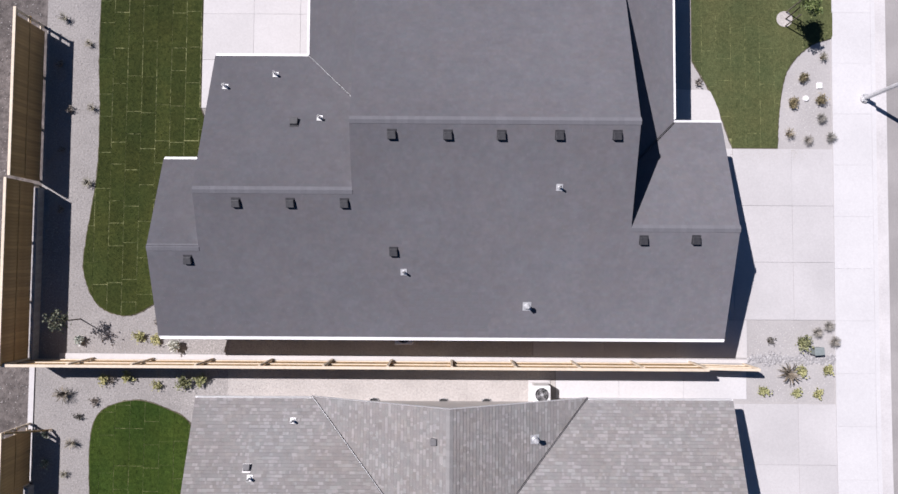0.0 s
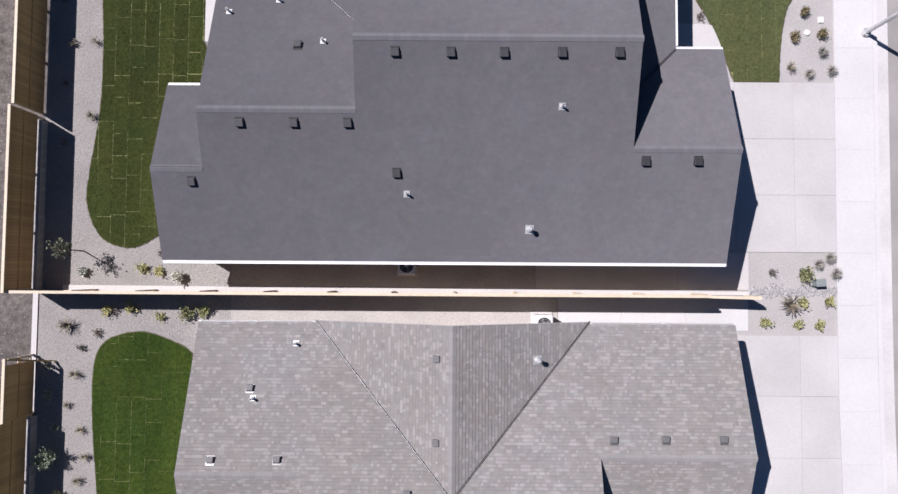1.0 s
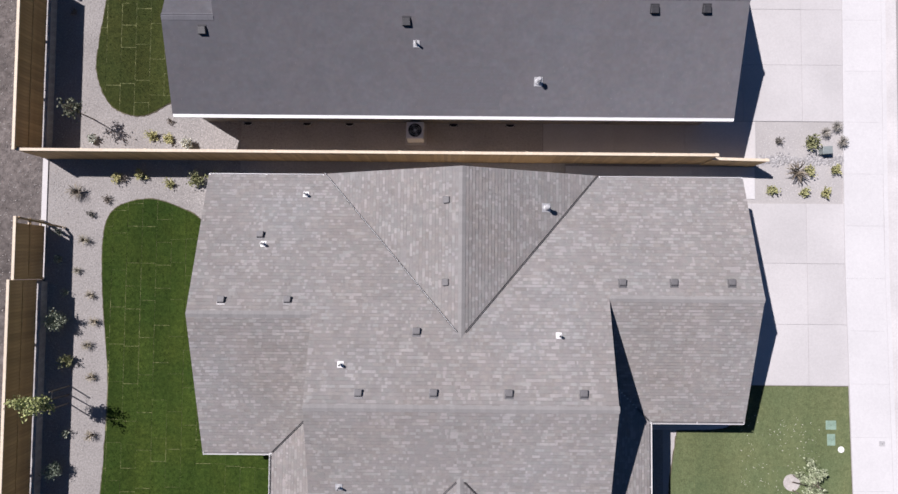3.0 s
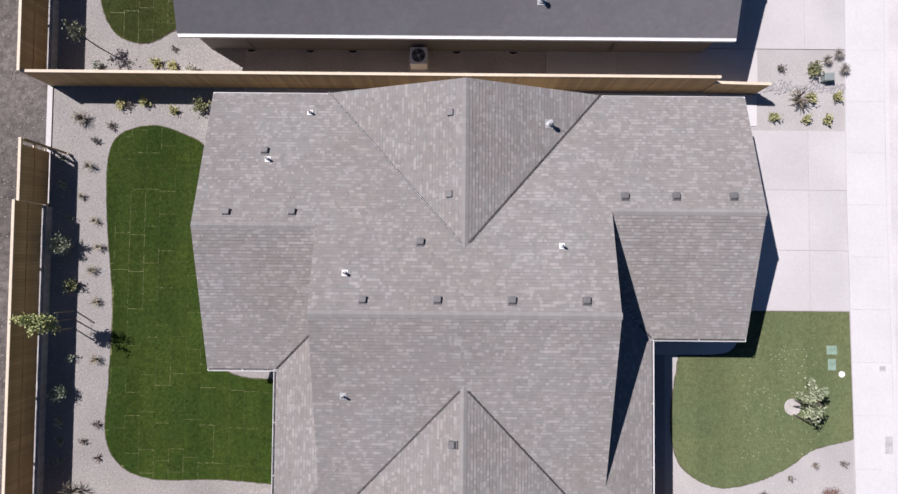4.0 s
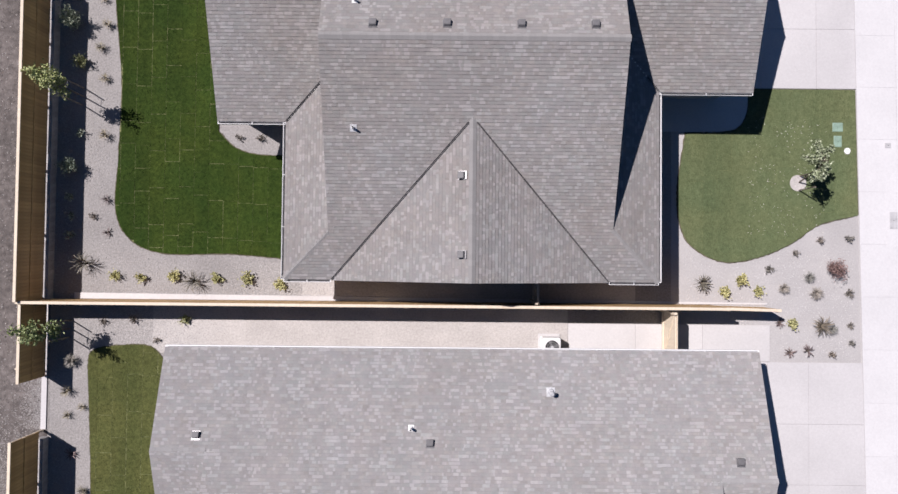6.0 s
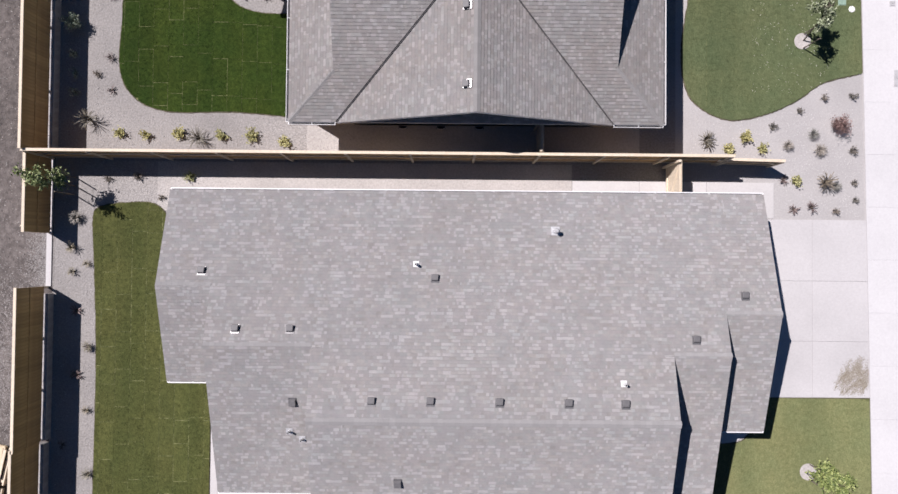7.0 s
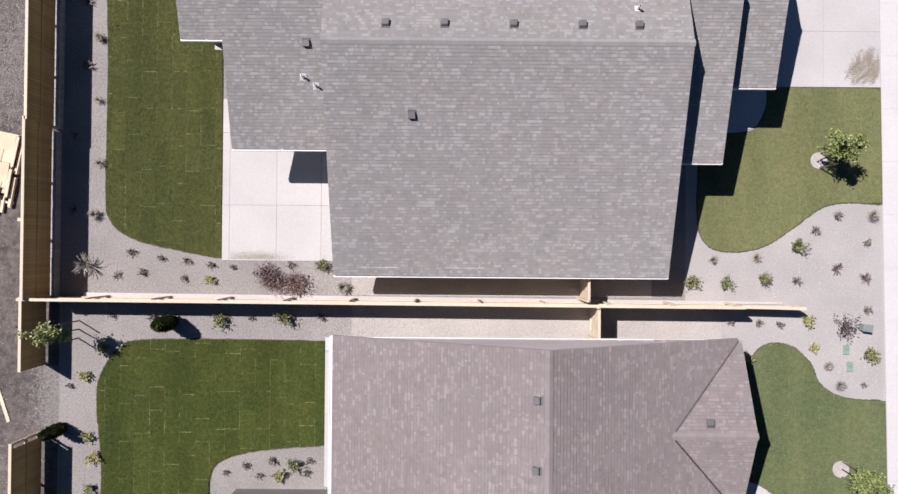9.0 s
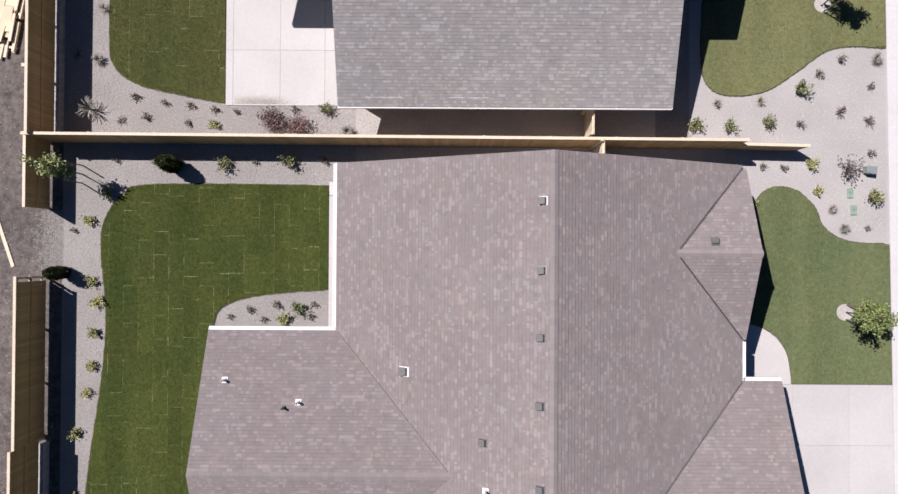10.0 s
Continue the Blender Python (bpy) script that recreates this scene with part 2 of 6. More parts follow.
# ---- building helpers ----
class Soup:
    """Vertices and faces gathered for one mesh."""

    def __init__(self):
        self.v, self.f = [], []

    def face(self, pts):
        n = len(self.v)
        self.v.extend(pts)
        self.f.append(tuple(range(n, n + len(pts))))

    def prism(self, poly, z0, z1):
        """A closed prism over a plan polygon; z0 and z1 are numbers or functions of (x, y)."""
        area = sum(a[0] * b[1] - b[0] * a[1] for a, b in zip(poly, poly[1:] + poly[:1]))
        poly = poly if area > 0 else poly[::-1]
        lo = [(x, y, z0(x, y) if callable(z0) else z0) for x, y in poly]
        hi = [(x, y, z1(x, y) if callable(z1) else z1) for x, y in poly]
        n, k = len(self.v), len(poly)
        self.v += lo + hi
        self.f.append(tuple(range(n + k, n + 2 * k)))
        self.f.append(tuple(range(n + k - 1, n - 1, -1)))
        for i in range(k):
            j = (i + 1) % k
            self.f.append((n + i, n + j, n + k + j, n + k + i))
        return self

    def box(self, x0, x1, y0, y1, z0, z1):
        return self.prism([(x0, y0), (x1, y0), (x1, y1), (x0, y1)], z0, z1)

    def tube(self, c, r0, r1, z0, z1, sides=14, top=True):
        n = len(self.v)
        for r, z in ((r0, z0), (r1, z1)):
            for i in range(sides):
                a = 2 * math.pi * i / sides
                self.v.append((c[0] + r * math.cos(a), c[1] + r * math.sin(a), z))
        for i in range(sides):
            j = (i + 1) % sides
            self.f.append((n + i, n + j, n + sides + j, n + sides + i))
        if top:
            self.f.append(tuple(range(n + sides, n + 2 * sides)))
        self.f.append(tuple(range(n + sides - 1, n - 1, -1)))
        return self

    def stick(self, a, b, r0, r1, sides=6):
        """A tapering rod from a to b."""
        a, b = Vector(a), Vector(b)
        d = (b - a).normalized()
        u = d.orthogonal().normalized()
        w = d.cross(u)
        n = len(self.v)
        for p, r in ((a, r0), (b, r1)):
            for i in range(sides):
                t = 2 * math.pi * i / sides
                self.v.append(tuple(p + (u * math.cos(t) + w * math.sin(t)) * r))
        for i in range(sides):
            j = (i + 1) % sides
            self.f.append((n + i, n + j, n + sides + j, n + sides + i))
        self.f.append(tuple(range(n + sides, n + 2 * sides)))
        self.f.append(tuple(range(n + sides - 1, n - 1, -1)))
        return self

    def mesh(self, name, material, smooth=False):
        me = bpy.data.meshes.new(name)
        me.from_pydata(self.v, [], self.f)
        me.materials.append(material)
        if smooth:
            me.polygons.foreach_set("use_smooth", [True] * len(me.polygons))
        me.update()
        return me


def part(name, soup, material, parent, label="", kind="", smooth=False):
    ob = new(name, soup if isinstance(soup, bpy.types.Mesh) else soup.mesh(name, material, smooth))
    ob.parent = parent
    return tagged(ob, label=label, kind=kind)


def thing(name, label, category, group="", at=(0, 0, 0)):
    ob = new(name)
    ob.empty_display_size = 0.2
    ob.location = at
    return tagged(ob, label=label, category=category, group=group)


def bevel(me, width):
    bm = bmesh.new()
    bm.from_mesh(me)
    bmesh.ops.remove_doubles(bm, verts=bm.verts, dist=1e-5)
    bmesh.ops.bevel(bm, geom=bm.edges, offset=width, segments=2, affect="EDGES", profile=0.5)
    bm.to_mesh(me)
    bm.free()
    return me


def smooth_loop(pts, closed=True, steps=6):
    """A smooth curve through control points; a point given three values keeps a hard corner there."""
    n, out = len(pts), []
    for i in range(n if closed else n - 1):
        p1, p2 = pts[i], pts[(i + 1) % n]
        p0 = pts[i - 1] if (closed or i > 0) and len(p1) == 2 else p1
        p3 = pts[(i + 2) % n] if (closed or i < n - 2) and len(p2) == 2 else p2
        for s in range(steps):
            t = s / steps
            if len(p1) == 3 and len(p2) == 3:
                if s == 0:
                    out.append((p1[0], p1[1]))
                continue
            out.append(tuple(0.5 * (2 * p1[k] + (p2[k] - p0[k]) * t + (2 * p0[k] - 5 * p1[k] + 4 * p2[k] - p3[k]) * t * t + (3 * p1[k] - p0[k] - 3 * p2[k] + p3[k]) * t ** 3) for k in (0, 1)))
    if not closed:
        out.append((pts[-1][0], pts[-1][1]))
    return out


def clip_rect(poly, x0, x1, y0, y1):
    """The part of a plan polygon inside a rectangle."""
    for axis, lim, sign in ((0, x0, 1), (0, x1, -1), (1, y0, 1), (1, y1, -1)):
        out = []
        for a, b in zip(poly, poly[1:] + poly[:1]):
            ia, ib = sign * (a[axis] - lim) >= 0, sign * (b[axis] - lim) >= 0
            if ia:
                out.append(a)
            if ia != ib:
                t = (lim - a[axis]) / (b[axis] - a[axis])
                out.append(tuple(a[k] + (b[k] - a[k]) * t for k in (0, 1)))
        poly = out
        if len(poly) < 3:
            return []
    return poly


def area_of(poly):
    return abs(sum(a[0] * b[1] - b[0] * a[1] for a, b in zip(poly, poly[1:] + poly[:1]))) / 2


# ---- ground, road and paving ----
def kerb_x(y):
    """The inner edge of the sidewalk, which swings a little along the street."""
    return 16.07 + max(0, y + 9) * 0.008 + max(0, -9 - y) * 0.0165


ground = tagged(new("ground", Soup().box(-1500, 1500, -1500, 1500, -0.6, -0.16).mesh("ground", M_DIRT)), "bare graded dirt reaching to the horizon", "ground", kind="structure")
dirt = tagged(new("dirt_lot", Soup().box(-60, -17.5, -90, 50, -0.16, -0.002).mesh("dirt_lot", M_DIRT)), "bare stony dirt behind the back fences", "dirt ground", kind="structure")


def along_street(name, o0, o1, z0, z1, material, label, y0=-90.0, y1=50.0, step=4.0):
    ys = [y0 + i * step for i in range(int((y1 - y0) / step) + 1)]
    s = Soup().prism([(kerb_x(y) + o1, y) for y in ys] + [(kerb_x(y) + o0, y) for y in reversed(ys)], z0, z1)
    return tagged(new(name, s.mesh(name, material)), label, name.replace("_", " "), kind="structure")


road = along_street("road", 2.42, 14, -0.16, -0.11, M_ASPHALT, "dusty grey asphalt street")
along_street("gutter_pan", 1.87, 2.42, -0.16, -0.1, M_GUTTER_PAN, "stained concrete gutter beside the kerb")
along_street("kerb", 1.68, 1.86, -0.16, 0.045, M_WALK, "pale rolled concrete kerb")
tagged(new("gravel_ground", Soup().box(-17.5, 8.4, -90, 50, -0.16, 0.0).mesh("gravel_ground", M_GRAVEL)), "grey gravel covering the back garden beds", "gravel", kind="structure")
gravel = Soup()
for a, b in [(-90 + 4 * i, -86 + 4 * i) for i in range(35)]:
    gravel.prism([(8.4, a), (kerb_x(a), a), (kerb_x(b), b), (8.4, b)], -0.16, 0.0)
tagged(new("front_gravel", gravel.mesh("front_gravel", M_GRAVEL_FRONT)), "pale gravel covering the front planting beds", "gravel", kind="structure")


def slabs(name, label, xs, ys, z, material, group="", east=False, tilt=0.004):
    """Concrete poured in panels, with open joints; east: the last column runs to the sidewalk."""
    holder = tagged(new(name), label, name.replace("_", " "), kind="structure")
    for i in range(len(xs) - 1):
        for j in range(len(ys) - 1):
            g = 0.0045
            x0, x1, y0, y1 = xs[i] + g, xs[i + 1] - g, ys[j] + g, ys[j + 1] - g
            x1a, x1b = (kerb_x(y0) - g, kerb_x(y1) - g) if east and i == len(xs) - 2 else (x1, x1)
            h = z + random.uniform(-tilt, tilt)
            part("panel", Soup().prism([(x0, y0), (x1a, y0), (x1b, y1), (x0, y1)], -0.1, h), material, holder)
    return holder


walkway = tagged(new("pavement"), "pale new concrete sidewalk along the street", "sidewalk", kind="structure")
for i in range(44):
    a, b = -74 + 2.2 * i + 0.002, -74 + 2.2 * (i + 1) - 0.002
    part("panel", Soup().prism([(kerb_x(a) + 0.012, a), (kerb_x(a) + 1.67, a), (kerb_x(b) + 1.67, b), (kerb_x(b) + 0.012, b)], -0.1, 0.045 + random.uniform(-0.002, 0.002)), M_WALK, walkway)
ramp_panel = Soup().prism([(17.38, -21.3), (17.93, -21.3), (17.91, -19.0), (17.36, -19.0)], 0.03, 0.05)
part("kerb_ramp", ramp_panel, M_WALK, walkway, "raised concrete surround")
D_LABEL = "pale concrete driveway cast in large panels"
slabs("driveway", D_LABEL, [9.9, 11.9, 14.4, 16], [-3.58, -1.15, 1.25, 3.68], 0.035, M_DRIVE, east=True)
slabs("driveway", D_LABEL, [10.2, 12.2, 14.5, 16], [-14.68, -12.15, -9.6, -7.08], 0.035, M_DRIVE, east=True)
slabs("driveway", D_LABEL, [10.3, 12.4, 14.1, 16], [-33.52, -31.2, -28.7, -26.15], 0.035, M_DRIVE, east=True)
slabs("driveway", D_LABEL, [10.5, 12.65, 15.0, 16], [-60.0, -57.4, -54.8, -52.3], 0.035, M_DRIVE, east=True)
slabs("side_path", "pale concrete side path along the garage wall", [3.4, 6.4, 9.4, 12.4], [-5.18, -3.6], 0.03, M_CONCRETE)
slabs("side_path", "pale concrete side path along the garage wall", [4.35, 7, 9.7, 12.35], [-6.9, -5.55], 0.03, M_WALK)
slabs("side_path", "pale concrete side path along the garage wall", [4.1, 6.9, 9.7, 12.5], [-26.12, -24.62], 0.03, M_CONCRETE)
slabs("patio", "pale concrete back patio cast in panels", [-10.78, -8.6, -6.6, -4.4], [5.3, 7.4, 9.4, 12.4, 15], 0.035, M_CONCRETE)
slabs("patio", "pale concrete back patio cast in panels", [-10.8, -10.5, -8.55, -6.7, -5.3], [-40.9, -38.6, -35.6, -34.2], 0.035, M_CONCRETE)
slabs("patio", "narrow pale concrete patio edge beside the wall", [-6.48, -4.6], [-50.2, -47.2, -44.62], 0.035, M_CONCRETE)
SAND_ENDS = []
SANDY = "fine sandy gravel strip between house and fence"
for x0, x1, y0, y1 in ((-9.4, 3.38, -5.2, -3.6), (-9.4, 4.33, -7.3, -5.45), (-13.2, 4.08, -26.0, -23.95), (-7.0, 6.9, -23.7, -22.2), (-5.4, 9.9, -44.5, -42.6), (-5.4, 7.0, -42.3, -40.9)):
    SAND_ENDS.append((x0, y0, y1))
    poly = [(x1, y1), (x0, y1), (x0, y0), (x1, y0)]
    tagged(new("side_yard", Soup().prism(poly, -0.1, 0.006).mesh("side_yard", M_SAND)), SANDY, "gravel strip", kind="structure")
slabs("side_path", "short pale concrete strip against the gable wall", [-6.48, -4.7, -3.0], [-44.6, -44.05], 0.035, M_WALK)
slabs("side_path", "short pale concrete strip against the gable wall", [7.1, 9.2], [-44.6, -44.16], 0.035, M_WALK)
slabs("stoop", "small concrete stoop at the back wall", [-12.2, -10.3], [-32.15, -31.3], 0.03, M_CONCRETE)


def slab_shape(name, label, pts, material, z=0.034):
    poly = smooth_loop(pts)
    ob = new(name, Soup().prism(poly, -0.1, z).mesh(name, material))
    return tagged(ob, label, name.replace("_", " "), kind="structure")


W_LABEL = "concrete front walk with a rounded corner"
slab_shape("front_walk", W_LABEL, [(10.1, 6.2, 0), (11.05, 6.1), (11.4, 5.0), (11.6, 3.7, 0), (9.5, 3.7, 0), (8.6, 3.7, 0), (8.6, 6.3, 0)], M_CONCRETE)
slab_shape("front_walk", W_LABEL, [(11.62, -14.7, 0), (11.55, -15.7), (11.2, -16.3), (10.6, -16.5), (8.9, -16.55, 0), (6.8, -16.55, 0), (6.8, -15, 0), (10, -14.7, 0)], M_CONCRETE)
slab_shape("front_walk", W_LABEL, [(11.72, -33.55, 0), (11.68, -34.4), (11.2, -35.2), (10.2, -35.45), (8.2, -35.45, 0), (8.2, -33.55, 0)], M_CONCRETE)
slab_shape("front_walk", W_LABEL, [(12.6, -52.29, 0), (12.55, -51.6), (12.3, -50.8), (11.6, -50.1), (10.8, -49.8, 0), (9.2, -49.8, 0), (9.2, -52.29, 0)], M_CONCRETE)


def widened(poly):
    """A plan polygon grown outwards by an uneven few centimetres."""
    turn = 1 if sum(a[0] * b[1] - b[0] * a[1] for a, b in zip(poly, poly[1:] + poly[:1])) > 0 else -1
    out = []
    for i, p in enumerate(poly):
        d = Vector((poly[(i + 3) % len(poly)][0] - poly[i - 3][0], poly[(i + 3) % len(poly)][1] - poly[i - 3][1]))
        n = Vector((d.y, -d.x)).normalized() * turn * random.uniform(0.02, 0.055)
        out.append((p[0] + n.x, p[1] + n.y))
    return out


def inside(poly, x, y):
    c = False
    for (ax, ay), (bx, by) in zip(poly, poly[1:] + poly[:1]):
        if (ay > y) != (by > y) and x < (bx - ax) * (y - ay) / (by - ay) + ax:
            c = not c
    return c


def lawn(name, label, pts, material, wide=0.62, long=1.55, gap=0.012):
    """Turf laid in strips with staggered ends on a thin bed, each strip its own piece."""
    poly = smooth_loop(pts, True, 16)
    hard = {(p[0], p[1]) for p in pts if len(p) == 3}
    poly = [p if p in hard else (p[0] + random.uniform(-0.006, 0.006), p[1] + random.uniform(-0.006, 0.006)) for p in poly]
    base = tagged(new(name, Soup().prism(poly, -0.1, 0.04).mesh(name, M_SEAM)), label, "lawn", kind="structure")
    # An uneven darker rim, a few centimetres wide, all round the turf.
    part("soil_edge", Soup().prism(widened(poly), -0.1, 0.026), M_EDGE_RIM, base, "uneven dark rim along the turf")
    xs, ys = [p[0] for p in poly], [p[1] for p in poly]
    x = min(xs) - 0.2
    while x < max(xs):
        y = min(ys) - random.uniform(0.2, 1.2)
        while y < max(ys):
            n = long * random.choice((1, 1, 1, 0.62))
            gx, gy = random.uniform(0.0, gap), random.uniform(0.0, gap * 1.2)
            piece = clip_rect(poly, x + gx, x + wide - gx, y + gy, y + n - gy)
            if len(piece) > 2 and area_of(piece) > 0.03:
                part("turf", Soup().prism(piece, -0.05, 0.046 + random.uniform(-0.004, 0.003)), material, base)
            y += n
        x += wide
    blades = Soup()
    for _ in range(int((max(xs) - min(xs)) * (max(ys) - min(ys)) * 300)):
        x, y = random.uniform(min(xs), max(xs)), random.uniform(min(ys), max(ys))
        if not inside(poly, x, y):
            continue
        a, lean, dip = random.uniform(0, math.pi), random.uniform(0.012, 0.035), random.uniform(0, 2 * math.pi)
        u, v = math.cos(a) * 0.013, math.sin(a) * 0.013
        n = len(blades.v)
        blades.v += [(x - u, y - v, 0.036), (x + u, y + v, 0.036), (x + lean * math.cos(dip), y + lean * math.sin(dip), random.uniform(0.064, 0.088))]
        blades.f.append((n, n + 1, n + 2))
    part("grass_blades", blades, material, base, "short upright grass tufts", kind="stuff")
    return base


L_YOUNG = "olive-green lawn of freshly laid turf with dry seams"
lawn("lawn", L_YOUNG, [(-10.82, 16, 0), (-15.1, 16, 0), (-15.2, 8.2), (-15.1, 5.0), (-15.15, 2.4), (-15.5, -0.2), (-15.58, -1.7), (-14.95, -3.1), (-13.7, -3.55), (-12.5, -3.0), (-11.0, -2.0, 0), (-9.4, 1.5, 0), (-10.82, 5.3, 0)], M_GRASS_RICH, gap=0.02)
lawn("lawn", "deep green mown back lawn with faint seams", [(-11.0, -8.0), (-11.8, -7.5), (-13.2, -7.1), (-14.6, -7.5), (-15.08, -8.6), (-15.05, -11.0), (-14.72, -14.7), (-14.8, -18.0), (-14.85, -20.1), (-14.2, -21.3), (-12.8, -21.85), (-10, -21.85), (-7.6, -22.05, 0), (-6.8, -17.72, 0), (-8.8, -17.7), (-9.9, -17.4), (-10.62, -16.7, 0), (-10.55, -9, 0)], M_GRASS_DEEP, gap=0.011)
lawn("lawn", L_YOUNG, [(-15.85, -26.5), (-15.6, -25.9), (-14.4, -25.7), (-13.3, -25.75), (-12.6, -26.4), (-11.2, -28, 0), (-11.2, -32.15, 0), (-10.86, -32.15, 0), (-10.82, -40.82, 0), (-12.5, -40.5), (-14.4, -40.05), (-15.4, -39.3), (-15.62, -38.0), (-15.6, -32.5), (-15.75, -28.5)], M_GRASS_OLIVE, gap=0.016)
lawn("lawn", L_YOUNG, [(-6.5, -44.2, 0), (-13.6, -44.2), (-15.0, -44.6), (-15.75, -45.7), (-15.88, -47.0), (-15.65, -49.6), (-15.8, -52.2), (-16.25, -55.5), (-16.6, -59, 0), (-11.12, -59, 0), (-11.25, -50.15, 0), (-10.98, -49.35), (-10.0, -48.88), (-8.4, -48.63), (-6.5, -48.5, 0)], M_GRASS_MID, gap=0.015)
F_LABEL = "pale green front lawn beside the driveway"
lawn("lawn", F_LABEL, [(16.33, 16, 0), (10.2, 16, 0), (10.2, 7.5, 0), (11.0, 6.1), (11.45, 5.0), (11.9, 3.72, 0), (13.82, 3.72, 0), (13.9, 5.2), (14.25, 7.0), (15.2, 8.1), (16.25, 8.5, 0)], M_GRASS_DULL, gap=0.012)
lawn("lawn", F_LABEL, [(16.12, -14.72, 0), (11.66, -14.72, 0), (11.6, -15.7), (11.25, -16.35), (10.6, -16.56), (9.0, -16.6, 0), (8.68, -18.8), (8.72, -20.2), (9.2, -21.3), (10.5, -21.98), (12.0, -21.8), (13.4, -21.2), (14.6, -20.4), (16.2, -20.0, 0)], M_GRASS_PALE, gap=0.005)
lawn("lawn", F_LABEL, [(16.45, -33.56, 0), (11.76, -33.56, 0), (11.72, -34.4), (11.25, -35.3), (10.2, -35.5), (9.0, -35.5, 0), (8.9, -39.0), (9.3, -40.1), (10.2, -40.38), (11.5, -40.2), (12.64, -39.52), (13.81, -38.65), (14.5, -38.38), (15.4, -38.3), (16.52, -38.39, 0)], M_GRASS_DRY, gap=0.01)
lawn("lawn", F_LABEL, [(16.66, -46.5, 0), (15.0, -46.4), (14.0, -45.85), (13.55, -44.95), (12.7, -44.25), (11.6, -44.3), (10.6, -45.5, 0), (10.4, -49.7, 0), (11.6, -50.05), (12.35, -50.8), (12.62, -52.27, 0), (16.75, -52.27, 0)], M_GRASS_PALE)


# ---- houses ----
EAVE, PITCH = 2.5, 1 / 3
COURSE = 0.122


def slope_z(axis, edge, sign, pitch=PITCH, eave=EAVE):
    return lambda x, y: eave + pitch * sign * ((x, y)[axis] - edge)


def span_at(poly, cross, v):
    """The stretch of a convex plan polygon along the courses at the depth v."""
    hits = []
    for a, b in zip(poly, poly[1:] + poly[:1]):
        if (a[1 - cross] - v) * (b[1 - cross] - v) < 0:
            t = (v - a[1 - cross]) / (b[1 - cross] - a[1 - cross])
            hits.append(a[cross] + (b[cross] - a[cross]) * t)
    return (min(hits), max(hits)) if len(hits) > 1 else None


def tabs_on(soup, axis, edge, sign, polys, lift=0.011, pitch=PITCH, eave=EAVE, near=None, band=None):
    """Overlapping courses of random tabs over one roof plane; polys: convex plan polygons that make it up; band: where the darker head of each course is gathered; near: (parent, material, x0, x1, y0, y1, tally), the stretch whose tabs are pieces of their own."""
    z = slope_z(axis, edge, sign, pitch, eave)
    cross = 1 - axis
    depth = max(abs(p[axis] - edge) for poly in polys for p in poly)
    d = 0.0
    while d < depth:
        d1 = d + COURSE * 0.95
        mid = edge + sign * (d + min(d1, depth)) / 2
        spans = sorted(s for s in (span_at(p, cross, mid) for p in polys) if s)
        joined = []
        for s in spans:
            if joined and s[0] <= joined[-1][1] + 0.03:
                joined[-1][1] = max(joined[-1][1], s[1])
            else:
                joined.append(list(s))
        for a, b in joined:
            u = a + 0.003
            while band is not None and u < b - 0.05 and d1 - 0.012 < depth:
                w = min(b - 0.003, u + random.uniform(0.1, 0.6))
                if random.random() < 0.12:
                    u = w
                    continue
                n = len(band.v)
                for uu, dd, h in ((u, d + 0.085, 0.0015 + lift * 0.75), (w, d + 0.085, 0.0015 + lift * 0.75), (w, d1 - 0.0125, 0.0015 + lift * 0.45), (u, d1 - 0.0125, 0.0015 + lift * 0.45)):
                    cc = edge + sign * dd
                    x, y = (uu, cc) if axis == 1 else (cc, uu)
                    band.v.append((x, y, z(x, y) + h))
                band.f.append((n, n + 1, n + 2, n + 3) if (sign > 0) == (axis == 1) else (n + 3, n + 2, n + 1, n))
                u = w
            u = a
            while u < b - 0.01:
                wide = random.choice((0.06, 0.08, 0.1, 0.12, 0.15, 0.19, 0.26))
                w = min(b, u + wide)
                if b - w < 0.08:
                    w = b
                up = lift + random.choice((0, 0, lift * 0.45))
                c0, c1 = edge + sign * (d - 0.012), edge + sign * min(d1 + 0.02, depth)
                q = []
                for uu, cc, h in ((u, c0, up), (w, c0, up), (w, c1, 0.002), (u, c1, 0.002), (u, c0, -0.004), (w, c0, -0.004)):
                    x, y = (uu, cc) if axis == 1 else (cc, uu)
                    q.append((x, y, z(x, y) + h))
                flip = (sign > 0) == (axis == 1)
                mx, my, mz = q[0]
                if near and near[2] < mx < near[3] and near[4] < my < near[5] and abs(w - u - wide) < 1e-6 and d1 + 0.02 < depth and near[6]["count"] < 300:
                    near[6]["count"] += 1
                    key = (axis, edge, sign, wide, up)
                    if key not in near[6]:
                        s = Soup()
                        s.v = [(x - mx, y - my, h - mz) for x, y, h in q]
                        s.f = [(0, 1, 2, 3), (4, 5, 1, 0)] if flip else [(3, 2, 1, 0), (0, 1, 5, 4)]
                        near[6][key] = s.mesh("shingle", near[1])
                    part("shingle", near[6][key], near[1], near[0]).location = (mx, my, mz)
                    u = w
                    continue
                n = len(soup.v)
                soup.v += q
                soup.f += [(n, n + 1, n + 2, n + 3), (n + 4, n + 5, n + 1, n)] if flip else [(n + 3, n + 2, n + 1, n), (n, n + 1, n + 5, n + 4)]
                u = w
        d = d1


